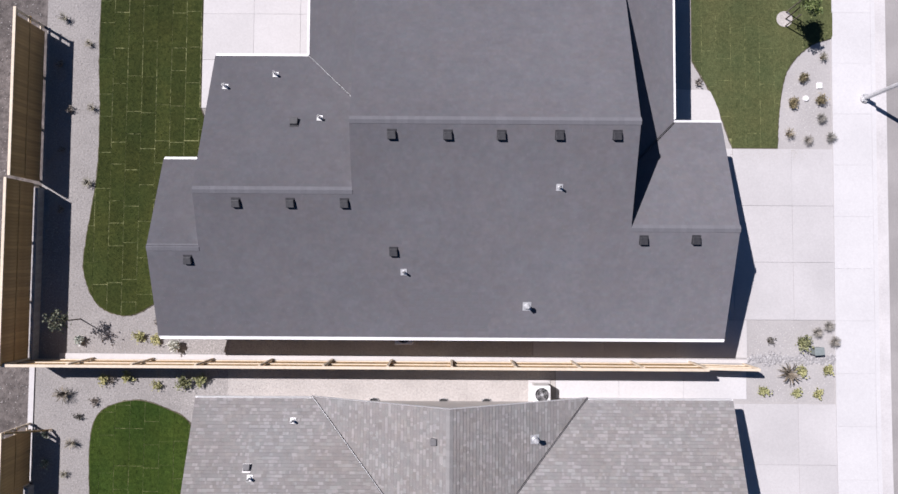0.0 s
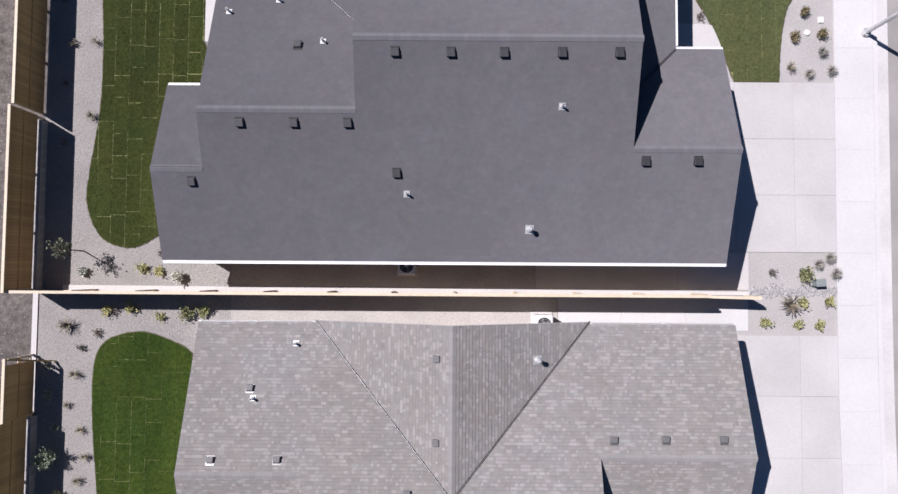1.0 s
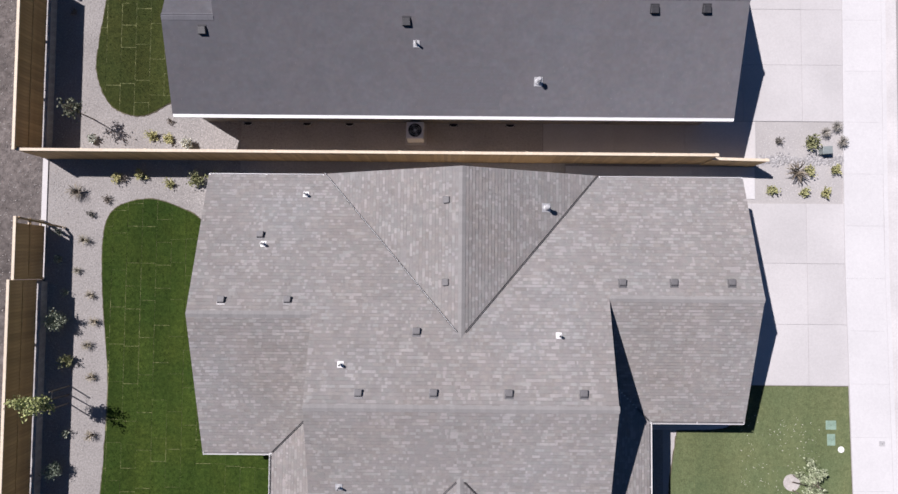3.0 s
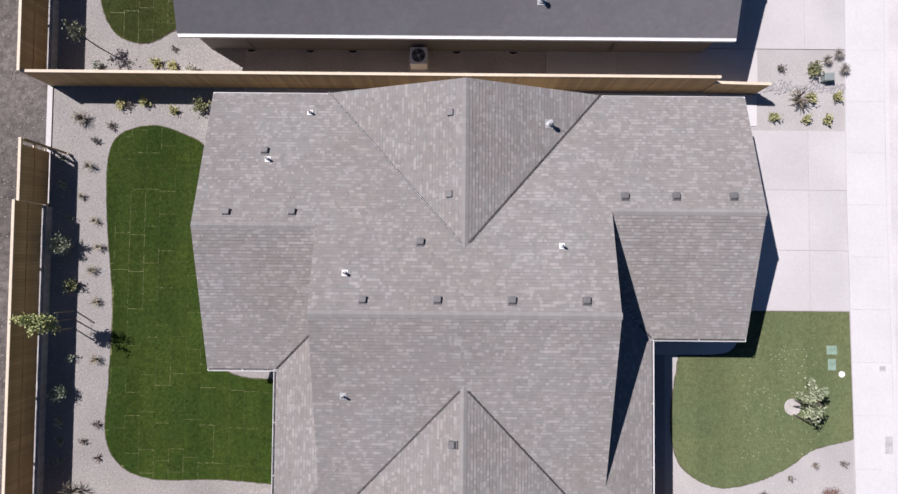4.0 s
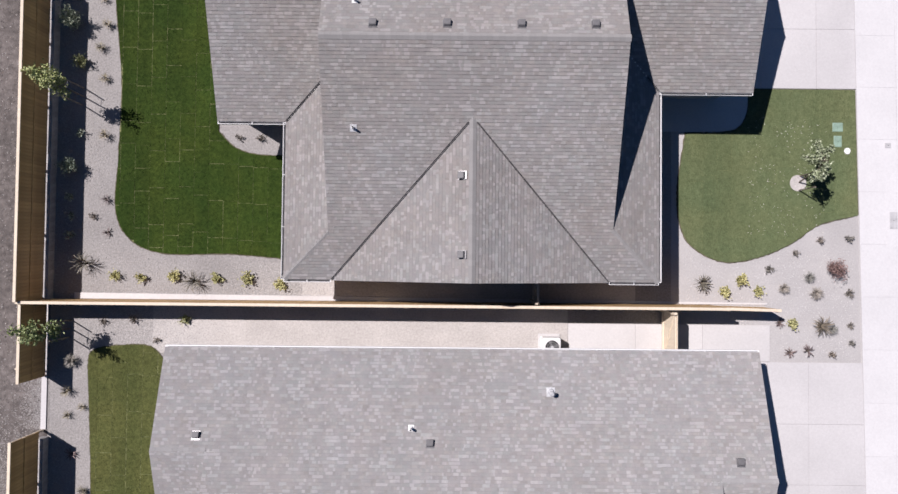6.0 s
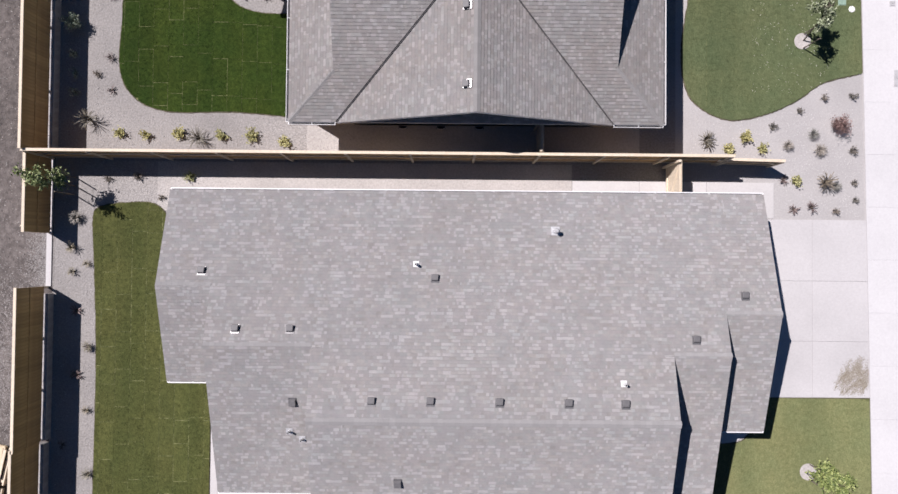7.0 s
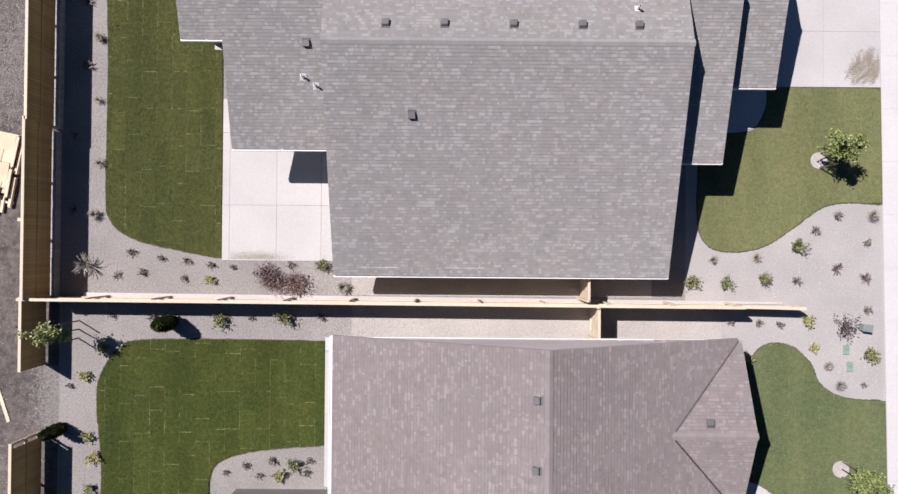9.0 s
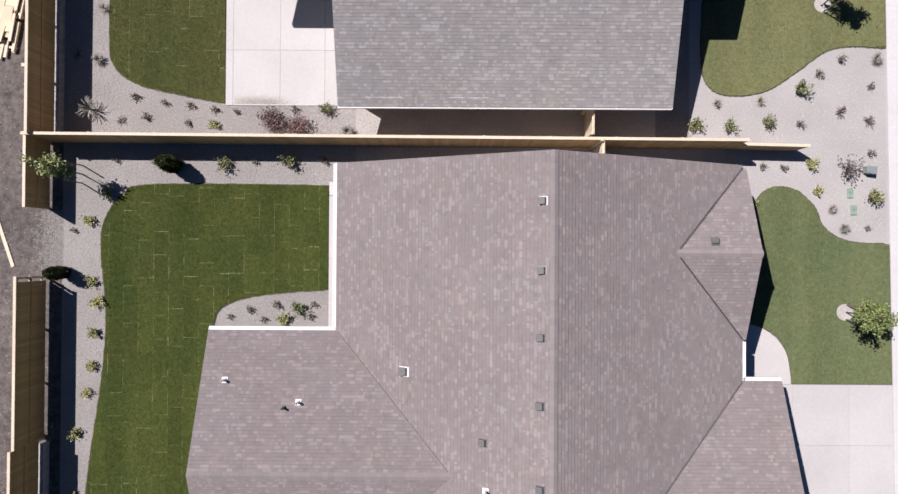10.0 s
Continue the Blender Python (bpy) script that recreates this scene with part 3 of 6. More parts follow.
def cap_row(parent, material, a, b, half, drop=0.333, step=0.2):
    """Folded cap tabs along a ridge or hip from a to b, each a piece of its own on one mesh."""
    a, b = Vector(a), Vector(b)
    n = max(1, round((b - a).length / step))
    d = (b - a) / n
    side = Vector((-d.y, d.x, 0)).normalized() * half
    lo, hi, dz = Vector((0, 0, 0.022)), Vector((0, 0, 0.0255)), Vector((0, 0, -half * drop))
    q = d * 1.1
    s = Soup()
    s.v = [tuple(v) for v in (-side + dz + lo * 0.5, lo, side + dz + lo * 0.5, q - side + dz + hi * 0.55, q + hi, q + side + dz + hi * 0.55, q - side + dz - lo, q - hi, q + side + dz - lo)]
    s.f = [(0, 1, 4, 3), (1, 2, 5, 4), (3, 4, 7, 6), (4, 5, 8, 7)]
    me = s.mesh("ridge_cap", material)
    for i in range(n):
        part("ridge_cap", me, material, parent).location = a + d * i


def rect(x0, x1, y0, y1):
    return [(x0, y0), (x1, y0), (x1, y1), (x0, y1)]


def gutter(parent, a, b, out, eave=EAVE, label="white metal gutter", open_top=False, broad=0.0, slim=False):
    """A trough along an eave from a to b (plan), hung on its outer side; open_top: wider, with thin lips and its bed in
    view, greyed as shade.
    """
    s = Soup()
    (ax, ay), (bx, by), (ox, oy) = a, b, out

    def run(soup, o0, o1, z0, z1):
        soup.prism([(ax + ox * o0, ay + oy * o0), (bx + ox * o0, by + oy * o0), (bx + ox * o1, by + oy * o1), (ax + ox * o1, ay + oy * o1)], eave + z0, eave + z1)

    lips = ((0.005, 0.014, -0.13, -0.03), (0.098, 0.11, -0.13, -0.006)) if open_top else ((-0.04, 0.07, -0.13, -0.118), (0.0, 0.012, -0.13, -0.03), (0.045, 0.08, -0.13, -0.004))
    if broad:
        lips = ((-0.03, broad - 0.01, -0.12, -0.02), (broad - 0.03, broad, -0.13, -0.004))
    if slim:
        lips = ((0.0, 0.035, -0.12, -0.1), (0.035, 0.048, -0.13, -0.006))
    for o0, o1, z0, z1 in lips:
        run(s, o0, o1, z0, z1)
    far = 0.1 if open_top else 0.04 if slim else 0.06
    n = max(2, int(math.hypot(bx - ax, by - ay) / 1.9))
    for i in range(n + 1):
        t = i / n
        px, py = ax + (bx - ax) * t, ay + (by - ay) * t
        tx, ty = (abs(oy) * 0.012, abs(ox) * 0.012) if open_top else (abs(oy) * 0.02, abs(ox) * 0.02)
        s.prism([(px - tx, py - ty), (px + tx, py + ty), (px + tx + ox * far, py + ty + oy * far), (px - tx + ox * far, py - ty + oy * far)], eave - 0.02, eave - 0.008)
    trough = part("gutter", s, M_WHITE, parent, label)
    if open_top:
        # The bed is grey instead of white: shade between the lips, put into colour.
        bed = Soup()
        run(bed, 0.012, 0.1, -0.13, -0.118)
        part("gutter_bed", bed, M_VENT_GREY, trough, "gutter bed coloured grey for the shade inside the trough")


def cap_mat(name, tone):
    m, nt, b = links_of(name, 0.92)
    b.inputs["Diffuse Roughness"].default_value = 0.4
    oi = nt.nodes.new("ShaderNodeObjectInfo")
    col = ramp(nt, oi.outputs["Random"], [(0, three(tone, 0.97)[0]), (1, three(tone, 1.1)[0])])
    g = noise_node(nt, 90, 3, 0.7)
    nt.links.new(mixed(nt, col, ramp(nt, g, [(0.3, grey(0.75)), (0.7, grey(1.0))]), 1.0, "MULTIPLY"), b.inputs["Base Color"])
    return m


CAP_OF = {m: cap_mat(k + "_cap", tuple(p * q for p, q in zip(ROOF_TONES[k][0], (1.0, 0.98, 0.95)))) for m, k in zip((M_ROOF_A, M_ROOF_B, M_ROOF_C, M_ROOF_D), ROOF_TONES)}
BAND_OF = {M_ROOF_B: M_BAND_B, M_ROOF_C: M_BAND_C, M_ROOF_D: M_BAND_D}
TAB_OF = {M_ROOF_A: M_TAB_A, M_ROOF_B: M_TAB_B, M_ROOF_C: M_TAB_C, M_ROOF_D: M_TAB_D}


def house(label, shingles, planes, ridges, bodies, gutters, caps=0.13, valleys=(), boxes=(), lift=0.009, pitch=PITCH, eave=EAVE, near=(-1.6, 1.2, -9, -7), open_top=False, broad=0.0, fascia=M_WHITE, edge="white-edged roof boarding with eaves", siding=M_SIDING):
    """planes: (axis, edge, sign, plan polygons); ridges and valleys: (a, b) with heights, and 1 for a pale strip as
    glint or 2 for a closed one; bodies: gabled wall blocks; boxes: flat-topped ones.
    """
    h = thing("house", label, "house", "row of houses")
    tabs, tally = Soup(), {"count": 0}
    bands = Soup() if shingles in BAND_OF else None
    for axis, line, sign, polys, *steep in planes:
        low = steep[1] if len(steep) > 1 else eave
        steep = steep[0] if steep else pitch
        z = slope_z(axis, line, sign, steep, low)
        deck = Soup()
        for poly in polys:
            deck.prism(poly, lambda x, y: z(x, y) - 0.16, lambda x, y: z(x, y) - 0.006)
        part("roof", deck, fascia, h, edge)
        tabs_on(tabs, axis, line, sign, polys, lift, steep, low, (h, TAB_OF[shingles], *near, tally), bands)
    for a, b in ridges:
        cap_row(h, CAP_OF[shingles], a, b, caps)
    for a, b, *bright in valleys:
        a, b = Vector(a), Vector(b)
        if (b - a).length > 3:
            b -= (b - a).normalized() * 0.22
        side = Vector((a.y - b.y, b.x - a.x, 0)).normalized() * (0.024 if bright else 0.027)
        up = Vector((0, 0, 0.036))
        if bright == [1]:
            # A narrow pale strip above the lining paints the valley's sun glint.
            tip, fold = side * 0.32 + Vector((0, 0, -0.0018)), up * 1.7
            s = Soup()
            s.face([tuple(a - tip + fold), tuple(a + tip + fold), tuple(b + tip + fold), tuple(b - tip + fold)][::-1])
            part("valley_fold", s, M_METAL, h, "pale metal strip standing in for the glint along the valley")
        s = Soup()
        dip = up * (1.4 if sum(bright) == 2 else 0.4)
        s.v = [tuple(v) for v in (a - side + up * 1.5, a + dip, a + side + up * 1.5, b - side + up * 1.5, b + dip, b + side + up * 1.5)]
        s.f = [(0, 1, 4, 3), (1, 2, 5, 4)]
        part("valley", s, CAP_OF[shingles] if sum(bright) == 2 else M_VALLEY, h, "closed shingle valley" if sum(bright) == 2 else "dark metal valley lining")
    part("shingle_cover", tabs, shingles, h, kind="stuff")
    if bands:
        part("shingle_band", bands, BAND_OF[shingles], h, kind="stuff")
    for axis, edges, x0, x1, inset, *more in bodies:
        steep = more[0] if more else pitch
        porch, sunk = (*more[1:], 0, 0)[:2]
        lo, hi = edges
        mid = (lo + hi) / 2
        s = Soup()
        a, b = lo + inset + porch, hi - inset
        za, zm = eave + steep * inset - 0.17, eave + steep * (mid - lo) - 0.17
        prof = [(a, 0.0), (b, 0.0), (b, za), (mid, zm), (a, za + steep * porch - sunk)]
        k = len(prof)
        for c in (x0, x1):
            s.v += [(c, p, q) if axis == 1 else (p, c, q) for p, q in prof]
        s.f += [tuple(range(k)), tuple(range(2 * k - 1, k - 1, -1))] + [(i, (i + 1) % k, k + (i + 1) % k, k + i) for i in range(k)]
        me = s.mesh("wall", siding)
        bm = bmesh.new()
        bm.from_mesh(me)
        bmesh.ops.recalc_face_normals(bm, faces=bm.faces)
        bm.to_mesh(me)
        bm.free()
        part("wall", me, siding, h)
    for x0, x1, y0, y1 in boxes:
        part("wall", Soup().box(x0, x1, y0, y1, 0, eave - 0.02), siding, h)
    for g in gutters:
        gutter(h, *g[:3], g[3] if len(g) > 3 else eave, open_top=open_top and len(g) < 5, broad=broad, slim=len(g) > 4)
    return h


def rz(d):
    return EAVE + PITCH * d


# Dark-roofed house in the north.
A0 = -4.22
house_dark = house(
    "house with a dark charcoal shingle roof and white gutters", M_ROOF_A,
    [(1, A0, 1, [rect(-11.15, -9.25, A0 + 0.08, -0.8), rect(-9.25, -3.6, A0 + 0.08, 1.22), rect(-3.6, 6.38, A0 + 0.08, 3.55), rect(6.38, 10.3, A0 + 0.08, -0.03)]),
     (1, 2.62, -1, [rect(-11.15, -8.95, -0.8, 2.62)]),
     (1, 6.66, -1, [[(-9.25, 1.22), (-3.2, 1.22), (-3.2, 4.26), (-5.6, 6.66), (-9.25, 6.66)]]),
     (0, -5.6, 1, [[(-5.6, 6.66), (-3.2, 4.26), (-3.2, 8.92), (-5.6, 11.32)]]),
     (1, 11.32, -1, [rect(-3.6, 6.38, 3.55, 9.24), [(-3.6, 9.24), (6.38, 9.24), (8.46, 11.32), (-5.6, 11.32)]]),
     (1, 4.16, -1, [[(6.0, -0.03), (10.3, -0.03), (10.3, 4.16), (8.46, 4.16), (6.0, 1.7)]]),
     (0, 8.46, -1, [[(8.46, 4.16), (6.0, 1.7), (6.0, 8.86), (8.46, 11.32)]])],
    [((-11.15, -0.8, rz(3.42)), (-9.25, -0.8, rz(3.42))), ((-9.25, 1.22, rz(5.44)), (-3.6, 1.22, rz(5.44))), ((-3.6, 3.55, rz(7.77)), (6.38, 3.55, rz(7.77))),
     ((6.38, -0.03, rz(4.19)), (10.3, -0.03, rz(4.19)))],
    [(1, (A0, 2.62), -10.85, -9.0, 0.45), (1, (A0, 6.66), -8.95, -3.3, 0.45), (1, (A0, 11.32), -3.3, 6.08, 0.45), (1, (A0, 4.16), 6.0, 10.0, 0.45)],
    [((-11.1, A0 + 0.08), (10.28, A0 + 0.08), (0, -1), EAVE + 0.027), ((-11.1, 2.62), (-9.28, 2.62), (0, 1)), ((-9.2, 6.66), (-5.62, 6.66), (0, 1)), ((8.46, 4.3), (8.46, 11.3), (1, 0)), ((8.5, 4.16), (10.28, 4.16), (0, 1)), ((-5.6, 6.7), (-5.6, 11.3), (-1, 0))],
    valleys=[((-5.6, 6.66, rz(0)), (-3.6, 4.66, rz(2)), 1), ((8.46, 4.16, rz(0)), (6.38, 2.08, rz(2.08)))],
    boxes=[(6.0, 8.0, 1.5, 10.87), (-5.15, -3.2, 4.5, 10.87)], lift=0.0025, near=(-1.7, 1.3, -4, -2), broad=0.095)

# Grey house with crossing gables.
B0, B1 = -6.33, -22.8
B_GABLES = [(0, -5.3, 1, [[(-5.3, -6.37), (-0.1, -6.37), (-0.1, -12.35)]], 0.383), (0, 5.1, -1, [[(5.1, -6.37), (-0.1, -6.37), (-0.1, -12.35)]], 0.383),
     (0, -5.3, 1, [[(-5.3, -22.84), (-0.1, -22.84), (-0.1, -17.05)]], 0.366), (0, 5.1, -1, [[(5.1, -22.84), (-0.1, -22.84), (-0.1, -17.05)]], 0.366)]
house_cross = house(
    "house with a mottled grey shingle roof and crossing gables", M_ROOF_B,
    [(1, B0, -1, [rect(-9.7, -5.33, -11.59, B0 - 0.1), [(-5.33, B0 - 0.1), (-5.33, -14.57), (-0.1, -14.57), (-0.1, -12.2), (-5.15, B0 - 0.1)], [(5.11, B0 - 0.1), (4.95, B0 - 0.1), (-0.1, -12.2), (-0.1, -14.57), (5.11, -14.57)], rect(5.11, 10.6, -10.96, B0 - 0.1)]),
     (1, -16.85, 1, [[(-9.7, -11.59), (-5.0, -11.59), (-5.0, -14.75), (-7.1, -16.85), (-9.7, -16.85)]]),
     (0, -7.1, 1, [[(-7.1, -16.85), (-5.0, -14.75), (-5.0, -20.7), (-7.1, B1)]]),
     (1, B1, 1, [rect(-5.33, 5.11, -20.95, -14.57), [(-5.3, -20.95), (5.1, -20.95), (7.0, B1), (-7.1, B1)]]),
     (1, -15.59, 1, [[(4.8, -10.96), (10.58, -10.96), (10.58, -15.59), (7.0, -15.59), (4.8, -13.39)]]),
     (0, 7.0, -1, [[(7.0, -15.59), (4.8, -13.39), (4.8, -20.6), (7.0, B1)]])] + B_GABLES,
    [((-9.7, -11.59, rz(5.26)), (-5.33, -11.59, rz(5.26))), ((-5.33, -14.57, rz(8.24)), (5.11, -14.57, rz(8.24))), ((5.11, -10.96, rz(4.63)), (10.58, -10.96, rz(4.63))),
     ((-0.1, -6.37, 4.49), (-0.1, -12.3, 4.49)), ((-0.1, -22.84, 4.403), (-0.1, -17.1, 4.403)), ((-7.1, B1, rz(0)), (-5.33, -21.03, rz(1.77))), ((7.0, B1, rz(0)), (5.11, -20.91, rz(1.89)))],
    [(1, (-16.85, B0 - 0.25), -9.4, -5.0, 0.45), (1, (B1, B0 - 0.3), -5.0, 4.8, 0.45), (1, (-15.59, B0 - 0.25), 4.8, 10.28, 0.45), (0, (-5.3, 5.1), -22.35, -15, 0.45), (0, (-5.3, 5.1), -13, -7.05, 0.45)],
    [((-9.68, B0 - 0.1), (-5.35, B0 - 0.1), (0, 1), EAVE + 0.033, "slim"), ((5.15, B0 - 0.1), (10.58, B0 - 0.1), (0, 1), EAVE + 0.033, "slim"), ((-9.68, -16.85), (-7.1, -16.85), (0, -1)), ((-7.1, -16.9), (-7.1, B1), (-1, 0)), ((-7.1, B1), (-5.35, B1), (0, -1)), ((5.15, B1), (7.0, B1), (0, -1)),
     ((7.0, -15.65), (7.0, B1), (1, 0)), ((7.05, -15.59), (10.56, -15.59), (0, -1))], 0.125,
    valleys=[((-5.3, B0, rz(0)), (-0.1, -12.3, 4.49), 1), ((5.1, B0, rz(0)), (-0.1, -12.3, 4.49)), ((-5.3, B1, rz(0)), (-0.1, -17.09, 4.403)), ((5.1, B1, rz(0)), (-0.1, -17.09, 4.403)),
             ((-7.1, -16.85, rz(0)), (-5.33, -15.08, rz(1.77))), ((7.0, -15.59, rz(0)), (6.5, -15.09, rz(0.5)))],
    boxes=[(4.7, 6.55, B1 + 0.45, -13.5), (-6.65, -4.9, B1 + 0.45, -14.8)], lift=0.0135, near=(-2, 1.2, -16.7, -14.7), open_top=True, siding=M_SIDING_PALE)

# Grey house with stepped gables towards the street.
C0, C_EAVE, C_PITCH = -25.4, 2.45, 0.289


def c_top(y):
    return C_EAVE + C_PITCH * (C0 - y)


C_SOUTH = 2.05
C_SOUTH_PITCH = (c_top(-33.4) - C_SOUTH) / 7.99
house_steps = house(
    "house with a weathered grey shingle roof and stepped gables", M_ROOF_C,
    [(1, C0, -1, [rect(-11.53, -9.55, -28.95, C0), rect(-9.55, -5.78, -31.0, C0), rect(-5.78, 6.82, -33.4, C0), rect(6.82, 8.82, -31.2, C0), rect(8.82, 10.8, -29.78, C0)]),
     (1, -32.57, 1, [rect(-11.53, -9.2, -32.57, -28.95)]), (1, -36.67, 1, [rect(-9.55, -5.4, -36.67, -31.0)]), (1, -41.39, 1, [[(-5.78, -41.39), (6.95, -41.39), (6.82, -33.4), (-5.78, -33.4)]], C_SOUTH_PITCH, C_SOUTH),
     (1, -37.07, 1, [rect(6.45, 8.82, -37.07, -31.2)]), (1, -34.23, 1, [rect(8.45, 10.8, -34.23, -29.78)])],
    [((-11.53, -28.95, c_top(-28.95)), (-9.55, -28.95, c_top(-28.95))), ((-9.55, -31.0, c_top(-31.0)), (-5.78, -31.0, c_top(-31.0))), ((-5.78, -33.4, c_top(-33.4)), (6.82, -33.4, c_top(-33.4))),
     ((6.82, -31.2, c_top(-31.2)), (8.82, -31.2, c_top(-31.2))), ((8.82, -29.78, c_top(-29.78)), (10.8, -29.78, c_top(-29.78)))],
    [(1, (-32.57, C0), -11.2, -9.3, 0.62), (1, (-36.67, C0), -9.2, -5.45, 0.62, C_PITCH, 2.3), (1, (-41.39, C0), -5.45, 6.45, 0.62, C_PITCH, 0, 0.42), (1, (-37.07, C0), 6.45, 8.45, 0.62), (1, (-34.23, C0), 8.45, 10.45, 0.62)],
    [((-11.5, C0), (10.78, C0), (0, 1)), ((-11.5, -32.57), (-9.6, -32.57), (0, -1)), ((-9.53, -36.67), (-5.8, -36.67), (0, -1)), ((-5.76, -41.39), (6.93, -41.39), (0, -1), C_SOUTH), ((6.85, -37.07), (8.8, -37.07), (0, -1)), ((8.85, -34.23), (10.78, -34.23), (0, -1))],
    0.125, pitch=C_PITCH, eave=C_EAVE, near=(-2.6, 0.6, -32.4, -30.4))

# Brownish house at the south end.
D_EAVE, D_PITCH = 2.45, 0.417
D_TOP = D_EAVE + D_PITCH * 7.55
house_brown = house(
    "house with a brownish-grey shingle roof and a long ridge", M_ROOF_D,
    [(0, -5.7, 1, [rect(-5.7, 1.85, -64, -43.63)]), (0, 9.4, -1, [rect(1.85, 9.4, -64, -43.63)]),
     (1, -43.72, -1, [rect(6.3, 9.54, -46.92, -43.72)], 0.38), (1, -50.12, 1, [rect(6.3, 9.54, -50.12, -46.92)], 0.38),
     (1, -49.87, -1, [rect(-10.45, -0.9, -54.6, -49.87)], 0.379), (1, -59.43, 1, [rect(-10.45, -0.9, -59.43, -54.6)], 0.371),
     (1, -51.66, -1, [rect(4.2, 10.88, -57.0, -51.66)], 0.388), (1, -62.34, 1, [rect(4.2, 10.88, -62.34, -57.0)], 0.388)],
    [((1.85, -43.63, D_TOP), (1.85, -64, D_TOP)), ((6.5, -46.92, 3.666), (9.54, -46.92, 3.666)), ((-10.45, -54.6, 4.242), (-1.4, -54.6, 4.242)), ((4.45, -57.0, 4.522), (10.88, -57.0, 4.522))],
    [(0, (-5.7, 9.4), -63.7, -44.35, 0.45), (1, (-50.12, -43.72), 6.6, 9.2, 0.45, 0.38), (1, (-59.43, -49.87), -10.1, -2, 0.45, 0.371), (1, (-62.34, -51.66), 4.9, 10.55, 0.45, 0.388)],
    [((-5.7, -43.65), (-5.7, -49.75), (-1, 0)), ((-10.43, -49.87), (-5.75, -49.87), (0, 1)), ((9.4, -50.2), (9.4, -51.66), (1, 0)), ((9.45, -51.66), (10.86, -51.66), (0, 1))], 0.125,
    valleys=[((9.4, -43.72, D_EAVE), (6.49, -46.92, 3.666)), ((9.4, -50.12, D_EAVE), (6.49, -46.92, 3.666)), ((-5.7, -49.87, D_EAVE), (-1.4, -54.6, 4.242), 2), ((9.4, -51.66, D_EAVE), (4.43, -57.0, 4.522))],
    lift=0.0135, pitch=D_PITCH, eave=D_EAVE, near=(-1.2, 1.2, -47.2, -44.4), fascia=CAP_OF[M_ROOF_D], broad=0.14, edge="brown-edged roof boarding with eaves")
P_EAVE = D_EAVE - 0.33
gable = Soup()
gable.v = [(x, y, z) for y0, y1 in ((-43.8, -43.69), (-43.88, -43.77)) for x, y, z in ((-5.66, y0, P_EAVE - 0.06), (9.36, y0, P_EAVE - 0.06), (9.36, y0, D_EAVE - 0.15), (1.85, y1, D_TOP - 0.17), (-5.66, y0, D_EAVE - 0.15))]
gable.f = [(4, 3, 2, 1, 0), (5, 6, 7, 8, 9)] + [(k, (k + 1) % 5, (k + 1) % 5 + 5, k + 5) for k in range(5)]
part("gable_panel", gable, M_GABLE, house_brown, "pale pinkish-grey boarded gable")
gutter(house_brown, (-5.7, -43.81), (9.4, -43.81), (0, 1), P_EAVE - 0.02)


# ---- fences ----
def fence(label, a, b, bottom, top, back, posts=2.44, skip=0.0):
    """A board fence from a to b (plan). back: the plan direction on which posts and rails stand; skip: a stretch at a with rails alone."""
    a, b, k = Vector((*a, 0)), Vector((*b, 0)), Vector((*back, 0))
    run = (b - a).length
    ang = math.atan2(b.y - a.y, b.x - a.x)
    f = thing("fence", label, "fence", "garden fences", a)
    f.rotation_euler[2] = ang
    s = 1 if k.dot(Vector((-math.sin(ang), math.cos(ang), 0))) > 0 else -1
    n = max(1, round(run / posts))
    board = Soup().box(0.0015, 0.1385, -0.01, 0.01, bottom, top).mesh("board", M_WOOD)
    post = Soup().box(-0.045, 0.045, 0, 0.065, -0.1, top - 0.03).mesh("post", M_CAP)
    boards = math.ceil((run - skip) / 0.14)
    for i in range(boards):
        ob = part("board", board, M_WOOD, f)
        ob.location = (skip + i * (run - skip) / boards, random.uniform(-0.002, 0.002), random.uniform(-0.008, 0.004))
    for i in range(n + 1):
        ob = part("post", post, M_CAP, f)
        ob.location = (min(max(run * i / n, 0.05), run - 0.05), 0.05 if s > 0 else -0.115, 0)
    for z in (bottom + 0.14, (bottom + top) / 2, top - 0.13):
        y0, y1 = (0.012, 0.05) if s > 0 else (-0.05, -0.012)
        part("rail", Soup().box(0, run, y0, y1, z, z + 0.09), M_CAP, f)
    if back[0]:
        part("batten", Soup().box(0, run, min(-s * 0.012, -s * 0.03), max(-s * 0.012, -s * 0.03), (bottom + top) / 2, (bottom + top) / 2 + 0.05), M_WOOD, f)
    y0, y1 = (-0.025, 0.085) if s > 0 else (-0.085, 0.025)
    part("cap", Soup().box(-0.02, run + 0.02, y0, y1, top, top + 0.035), M_CAP, f, "pale sawn cap board")
    return f


def fence_brace(a, b, wood=M_WOOD):
    """A sloping prop from a fence's end post to the ground."""
    v = thing("fence_brace", "sloping timber prop at the end of the back fence", "fence brace", "fence braces", (b[0], b[1], 0))
    foot = Vector((b[0], b[1], 0))
    part("beam", Soup().stick(Vector(a) - foot, (0, 0, -0.02), 0.05, 0.05, 4), wood, v)
    part("peg", Soup().box(-0.03, 0.03, -0.03, 0.03, -0.05, 0.2), M_CAP, v)


